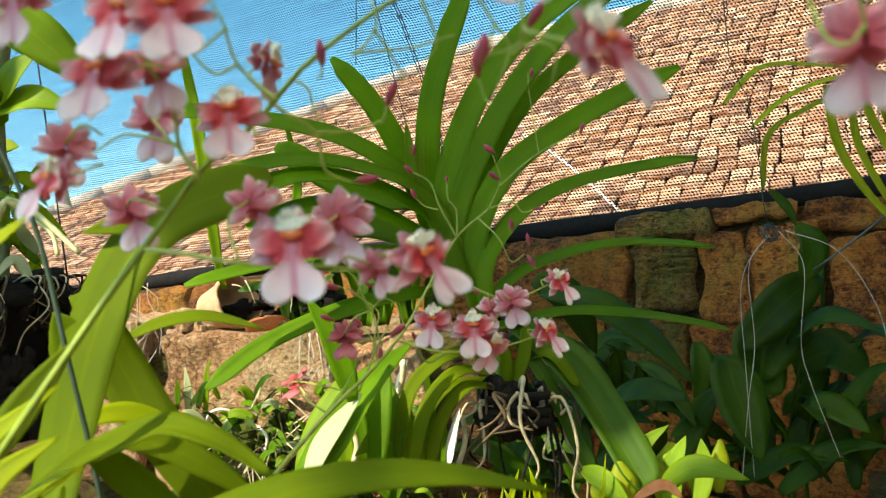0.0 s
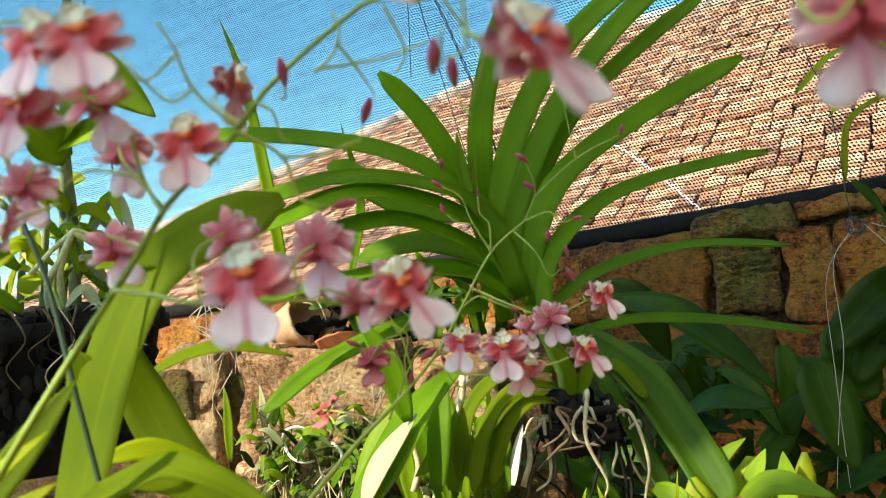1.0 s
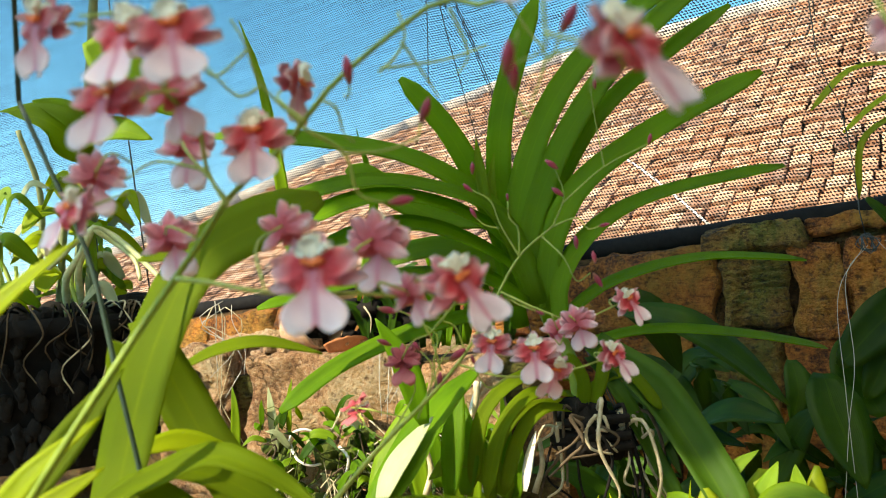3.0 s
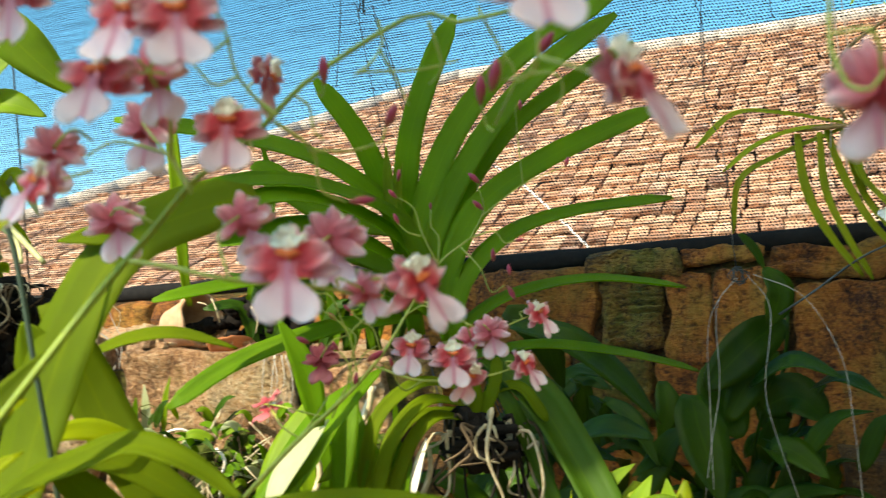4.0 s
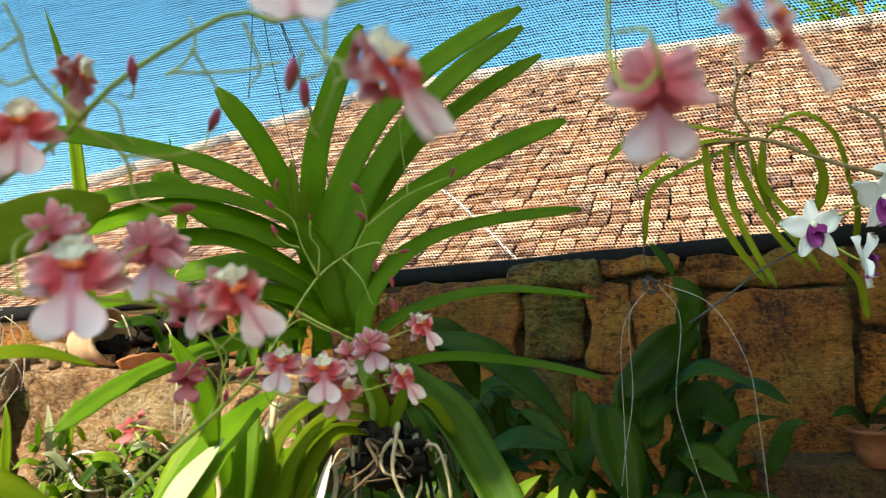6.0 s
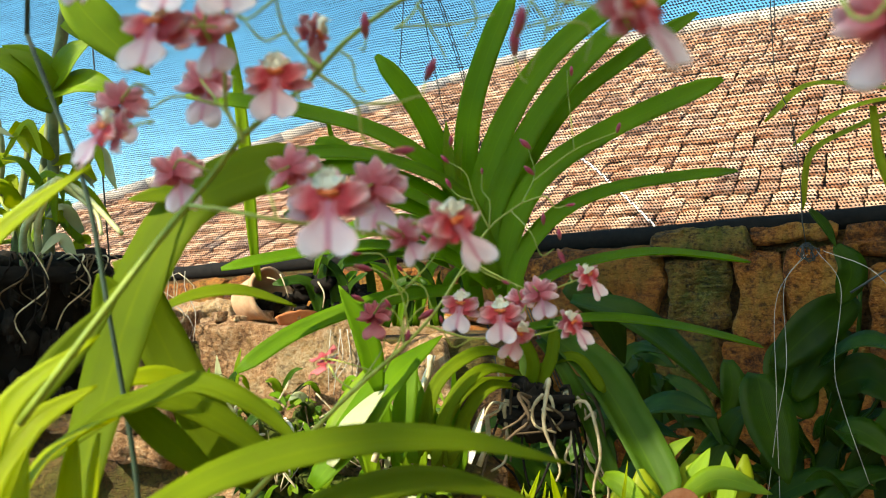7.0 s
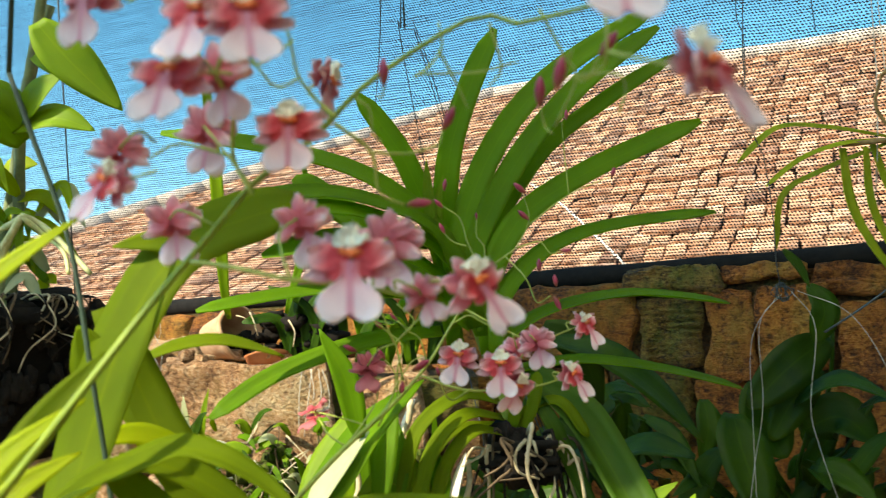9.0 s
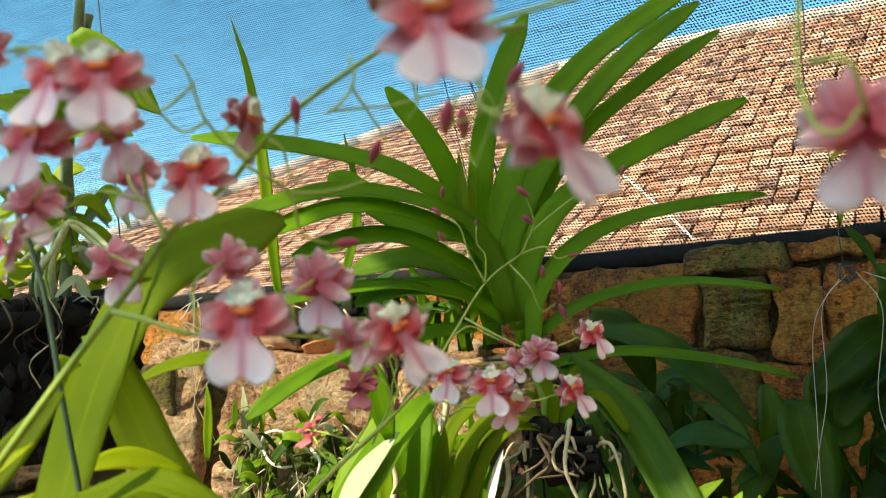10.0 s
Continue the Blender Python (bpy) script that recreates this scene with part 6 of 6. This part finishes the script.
def lying_pot_bm(r, h):
    """A clay pot with a rolled rim and a thick wall, its lip chipped."""
    bm = bmesh.new()
    prof = ((0.0, 0.0), (0.62, 0.0), (0.70, 0.05), (0.84, 0.55), (0.90, 0.78), (1.0, 0.80), (1.02, 1.0), (0.92, 1.0), (0.88, 0.80), (0.74, 0.45), (0.58, 0.08), (0.0, 0.07))
    n = 28
    rings = []
    for q, z in prof:
        rings.append([bm.verts.new((math.cos(k * math.tau / n) * r * max(q, 0.01), math.sin(k * math.tau / n) * r * max(q, 0.01), h * z - (0.16 * h * max(0, noise.noise(Vector((k * 0.45, 3.3, 1)))) if z > 0.9 else 0))) for k in range(n)])
    for a, b in zip(rings, rings[1:]):
        for k in range(n):
            bm.faces.new((a[k], a[(k + 1) % n], b[(k + 1) % n], b[k]))
    return bm


ob = part("pot_body", lying_pot_bm(0.066, 0.105), PALE_TERRA, broken, "chipped terracotta pot on its side")
axis = Vector((0.84, -0.50, 0.22)).normalized()
ob.matrix_basis = Matrix.Translation(Vector((-0.575, 1.945, 1.432))) @ axis.to_track_quat("Z", "Y").to_matrix().to_4x4()
ob = part("shard", shard_bm(0.07, 0.035, 4.4, 6.4), TERRA, broken, "low terracotta rim piece")
ob.matrix_basis = Matrix.Translation(Vector((-0.449, 1.900, 1.380)))
# Black lumps reach past the root ball to stand for shade on the ledge.
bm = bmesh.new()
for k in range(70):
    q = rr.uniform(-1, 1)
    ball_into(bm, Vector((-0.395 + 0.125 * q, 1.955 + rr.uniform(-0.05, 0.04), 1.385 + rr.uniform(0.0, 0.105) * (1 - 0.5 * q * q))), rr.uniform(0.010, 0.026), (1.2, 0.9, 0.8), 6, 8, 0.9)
tagged(part("root_ball", bm, BARK, broken, "black lumps for the old root ball and the shade beside the pot"), kind="stuff")
for a, b, c in (((-0.466, 1.868, 1.500), (-0.455, 1.862, 1.478), (-0.446, 1.866, 1.445)), ((-0.500, 1.880, 1.492), (-0.487, 1.872, 1.490), (-0.474, 1.870, 1.484)), ((-0.378, 1.880, 1.480), (-0.362, 1.872, 1.452), (-0.366, 1.872, 1.418))):
    part("root", tube_bm([a, b, c], 0.0022, 0.0012, 5, 6), ROOT, broken)

root_mass = holder("hanging_roots", (-0.663, 1.760, 1.497), "pale dry roots and string hanging over the ledge", "roots")
for k in range(8):
    top = Vector((-0.672, 1.770, 1.513)) + Vector((rr.uniform(-0.03, 0.03), rr.uniform(-0.01, 0.01), rr.uniform(-0.01, 0.01)))
    drop = rr.uniform(0.06, 0.33)
    q = [top, top + Vector((rr.uniform(-0.06, 0.05), 0, -0.04)), top + Vector((rr.uniform(-0.05, 0.05), 0.0, -drop * 0.6)), top + Vector((rr.uniform(-0.05, 0.05), -0.005, -drop))]
    part("root", tube_bm(q, rr.uniform(0.0008, 0.0016), 0.0008, 5, 10), ROOT if k % 2 else THREAD, root_mass)

clump = holder("ledge_orchids", (-0.385, 1.700, 1.136), "small mounted orchids with roots and moss on the sunlit stone", "orchid")
for k in range(150):
    c = Vector((-0.439, 1.720, 1.136)) + Vector((rr.uniform(-0.16, 0.36), rr.uniform(-0.08, 0.05), rr.uniform(-0.16, 0.11)))
    d = Vector((rr.uniform(-1, 1), rr.uniform(-0.6, 0.1), rr.uniform(-0.3, 1))).normalized()
    L = rr.uniform(0.025, 0.085)
    part("leaf", leaf_bm([c, c + d * L * 0.55 + Vector((0, -0.008, 0.006)), c + d * L + Vector((0, -0.015, -0.012))], rr.uniform(0.010, 0.022), lance, 0.25, (0, -0.8, 0.5), 0.0008, 8), (FRESH, SHADY, VANDA, PALE_LEAF)[rr.choice((0, 0, 1, 1, 2, 2, 3))], clump)
for k in range(60):
    c = Vector((-0.482, 1.700, 1.155)) + Vector((rr.uniform(-0.12, 0.36), rr.uniform(-0.05, 0.04), rr.uniform(-0.08, 0.08)))
    q = [c + Vector((rr.uniform(-0.05, 0.05), rr.uniform(-0.02, 0.01), rr.uniform(-0.07, 0.06))) for _ in range(3)]
    part("root", tube_bm([c] + q, rr.uniform(0.001, 0.0024), 0.001, 5, 10), (ROOT, DARK_ROOT, MOSS)[k % 3], clump)
bm = bmesh.new()
for k in range(120):
    ball_into(bm, Vector((-0.450, 1.760, 1.129)) + Vector((rr.uniform(-0.15, 0.38), rr.uniform(-0.03, 0.03), rr.uniform(-0.16, 0.07))), rr.uniform(0.012, 0.03), (1, 0.7, 0.8), 5, 7, 0.7)
tagged(part("moss", bm, MOSS, clump, "dark green cushions of moss"), kind="stuff")
for pts in (((-0.522, 1.690, 1.203), (-0.509, 1.680, 1.225), (-0.479, 1.670, 1.232), (-0.454, 1.680, 1.218)), ((-0.520, 1.690, 1.198), (-0.500, 1.670, 1.171), (-0.475, 1.670, 1.157), (-0.457, 1.690, 1.155)), ((-0.414, 1.690, 1.188), (-0.392, 1.670, 1.166), (-0.402, 1.670, 1.121), (-0.403, 1.690, 1.069))):
    part("root", tube_bm(pts, 0.0034, 0.0026, 6, 12), WHITE_ROOT, clump, "thick white root")
# taller pale leaves that stand on the block's face
for a, b, c, w, mt in (((-0.659, 1.740, 1.161), (-0.647, 1.720, 1.274), (-0.651, 1.720, 1.329), 0.022, FRESH), ((-0.567, 1.740, 1.179), (-0.564, 1.720, 1.255), (-0.570, 1.720, 1.322), 0.022, PALE_LEAF), ((-0.536, 1.740, 1.213), (-0.529, 1.730, 1.287), (-0.519, 1.730, 1.335), 0.014, FRESH)):
    part("leaf", leaf_bm([a, b, c], w, lance, 0.3, (0, -1, 0.1)), mt, clump)

for k in range(9):
    size = (rr.uniform(0.02, 0.06), rr.uniform(0.02, 0.04), rr.uniform(0.010, 0.024))
    chip = thing("stone_chip", rock_bm(size, 130 + k, 0.006, 2, 0.004), STONE_SUNLIT, "small loose sandstone chip on the ledge", "stone", "stone chips")
    chip.matrix_basis = Matrix.Translation((rr.uniform(-0.84, -0.28), rr.uniform(1.83, 1.90), LEDGE + 0.018 + size[2] / 2)) @ pose(0, 0, 0, 0, 0, rr.uniform(0, 180))
for k in range(5):
    x = rr.uniform(-0.33, -0.27)
    part("root", tube_bm([(x, 1.78, 1.37), (x + rr.uniform(-0.02, 0.02), 1.765, 1.31), (x + rr.uniform(-0.02, 0.02), 1.76, 1.27 - rr.uniform(0, 0.06))], 0.0011, 0.0009, 5, 10), THREAD, root_mass)

# broad half-sunlit leaves below the sprays
sunny = holder("strap_orchid", (-0.069, 0.844, 1.286), "broad-leaved orchid below the sprays, half in sunlight", "orchid")


def sleaf(*pts, w=0.03, mat=None, **kw):
    kw.setdefault("shape", lance)
    part("leaf", leaf_bm(pts, w, **kw), mat or VANDA, sunny)


sleaf((-0.166, 0.790, 1.252), (-0.126, 0.810, 1.303), (-0.092, 0.844, 1.351), (-0.040, 0.894, 1.394), w=0.046, face=(-0.4, -0.8, 0.4), fold=0.2)
sleaf((-0.164, 0.830, 1.241), (-0.147, 0.858, 1.301), (-0.122, 0.879, 1.349), (-0.106, 0.895, 1.376), w=0.036, face=(-0.4, -0.9, 0.2), mat=FRESH)
sleaf((-0.090, 0.886, 1.255), (-0.082, 0.899, 1.321), (-0.072, 0.927, 1.377), w=0.026)
sleaf((-0.076, 0.907, 1.250), (-0.073, 0.918, 1.306), (-0.083, 0.945, 1.364), w=0.03)
sleaf((-0.102, 0.816, 1.342), (-0.115, 0.809, 1.400), (-0.141, 0.806, 1.451), w=0.026)
# This leaf's paleness is sun glare put into its colour.
sleaf((-0.148, 0.789, 1.272), (-0.129, 0.800, 1.306), (-0.094, 0.823, 1.348), w=0.03, mat=PALE_LEAF, face=(-0.5, -0.7, 0.6))
sleaf((-0.026, 0.940, 1.240), (-0.073, 0.925, 1.287), (-0.113, 0.887, 1.273), w=0.035, mat=FRESH)
for k in range(14):
    c = Vector((-0.070, 0.967, 1.236)) + Vector((rr.uniform(-0.06, 0.07), rr.uniform(-0.03, 0.08), rr.uniform(-0.04, 0.0)))
    d = Vector((rr.uniform(-0.4, 0.4), rr.uniform(-0.2, 0.1), 1)).normalized() * rr.uniform(0.07, 0.14)
    part("leaf", leaf_bm([c, c + d * 0.5, c + d], rr.uniform(0.012, 0.024), lance, 0.3, (0, -1, 0.2), 0.001, 8), (VANDA, FRESH, VANDA)[k % 3], sunny)
for a, b in (((-0.057, 0.957, 1.368), (-0.077, 0.959, 1.312)), ((-0.002, 0.960, 1.235), (0.009, 0.972, 1.295)), ((-0.084, 0.956, 1.239), (-0.075, 0.969, 1.305)), ((-0.124, 0.931, 1.247), (-0.121, 0.942, 1.298))):
    part("root", tube_bm([a, Vector(a).lerp(Vector(b), 0.5) + Vector((0.006, 0, 0)), b], 0.0042, 0.003, 6, 8), ROOT, sunny, "pale aerial root")

for pts, w in ((((-0.012, 0.936, 1.243), (-0.003, 0.944, 1.278), (0.006, 0.949, 1.307)), 0.013), (((-0.069, 0.976, 1.320), (-0.063, 0.980, 1.342), (-0.053, 0.983, 1.366)), 0.010)):
    part("sheath", leaf_bm(pts, w, lance, 0.4, (-0.5, -0.8, 0.3), 0.001, 8), WHITE_ROOT, sunny, "dry white leaf sheath")

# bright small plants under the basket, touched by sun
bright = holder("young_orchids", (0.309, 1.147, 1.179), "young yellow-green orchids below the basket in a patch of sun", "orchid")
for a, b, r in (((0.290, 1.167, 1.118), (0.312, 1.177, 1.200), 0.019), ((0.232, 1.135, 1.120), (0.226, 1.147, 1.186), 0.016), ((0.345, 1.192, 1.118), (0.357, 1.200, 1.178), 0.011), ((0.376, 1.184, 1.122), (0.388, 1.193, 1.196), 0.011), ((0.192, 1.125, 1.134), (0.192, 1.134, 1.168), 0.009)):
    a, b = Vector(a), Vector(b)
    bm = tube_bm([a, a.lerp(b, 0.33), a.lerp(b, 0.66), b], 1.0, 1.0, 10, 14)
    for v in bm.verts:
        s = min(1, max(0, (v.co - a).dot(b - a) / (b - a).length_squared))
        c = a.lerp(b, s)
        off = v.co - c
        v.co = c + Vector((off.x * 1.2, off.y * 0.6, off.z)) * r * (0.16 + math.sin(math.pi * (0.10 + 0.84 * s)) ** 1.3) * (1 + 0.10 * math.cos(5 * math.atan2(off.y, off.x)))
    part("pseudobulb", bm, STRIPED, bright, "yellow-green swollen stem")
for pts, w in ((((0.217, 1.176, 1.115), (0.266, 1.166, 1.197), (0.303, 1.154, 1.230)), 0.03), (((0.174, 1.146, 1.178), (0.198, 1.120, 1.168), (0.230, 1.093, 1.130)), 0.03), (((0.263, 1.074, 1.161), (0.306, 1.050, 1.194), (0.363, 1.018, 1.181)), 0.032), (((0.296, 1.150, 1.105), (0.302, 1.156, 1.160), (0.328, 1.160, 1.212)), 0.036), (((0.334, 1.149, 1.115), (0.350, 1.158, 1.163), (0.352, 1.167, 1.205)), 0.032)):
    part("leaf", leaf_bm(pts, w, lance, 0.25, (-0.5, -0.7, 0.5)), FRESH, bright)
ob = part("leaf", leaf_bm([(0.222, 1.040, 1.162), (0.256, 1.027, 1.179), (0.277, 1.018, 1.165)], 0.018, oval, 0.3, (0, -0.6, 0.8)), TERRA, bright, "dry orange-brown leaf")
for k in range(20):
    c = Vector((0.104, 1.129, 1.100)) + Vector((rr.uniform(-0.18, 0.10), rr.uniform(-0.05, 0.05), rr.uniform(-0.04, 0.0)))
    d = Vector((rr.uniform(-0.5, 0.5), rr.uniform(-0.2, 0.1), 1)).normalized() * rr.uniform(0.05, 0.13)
    part("leaf", leaf_bm([c, c + d * 0.5, c + d], rr.uniform(0.006, 0.014), lance, 0.3, (0, -1, 0.2), 0.001, 8), (SUNLIT_LEAF, STRIPED, SUNLIT_LEAF)[k % 3], bright)

# the young plants are scaled toward the first eye, into the added sun gap
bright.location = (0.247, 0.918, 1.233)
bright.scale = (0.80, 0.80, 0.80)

# the near tiles of the roof, one by one
for m, kind in near_tiles:
    ob = new("tile", tile_meshes[kind])
    ob.parent = roof
    ob.matrix_basis = m
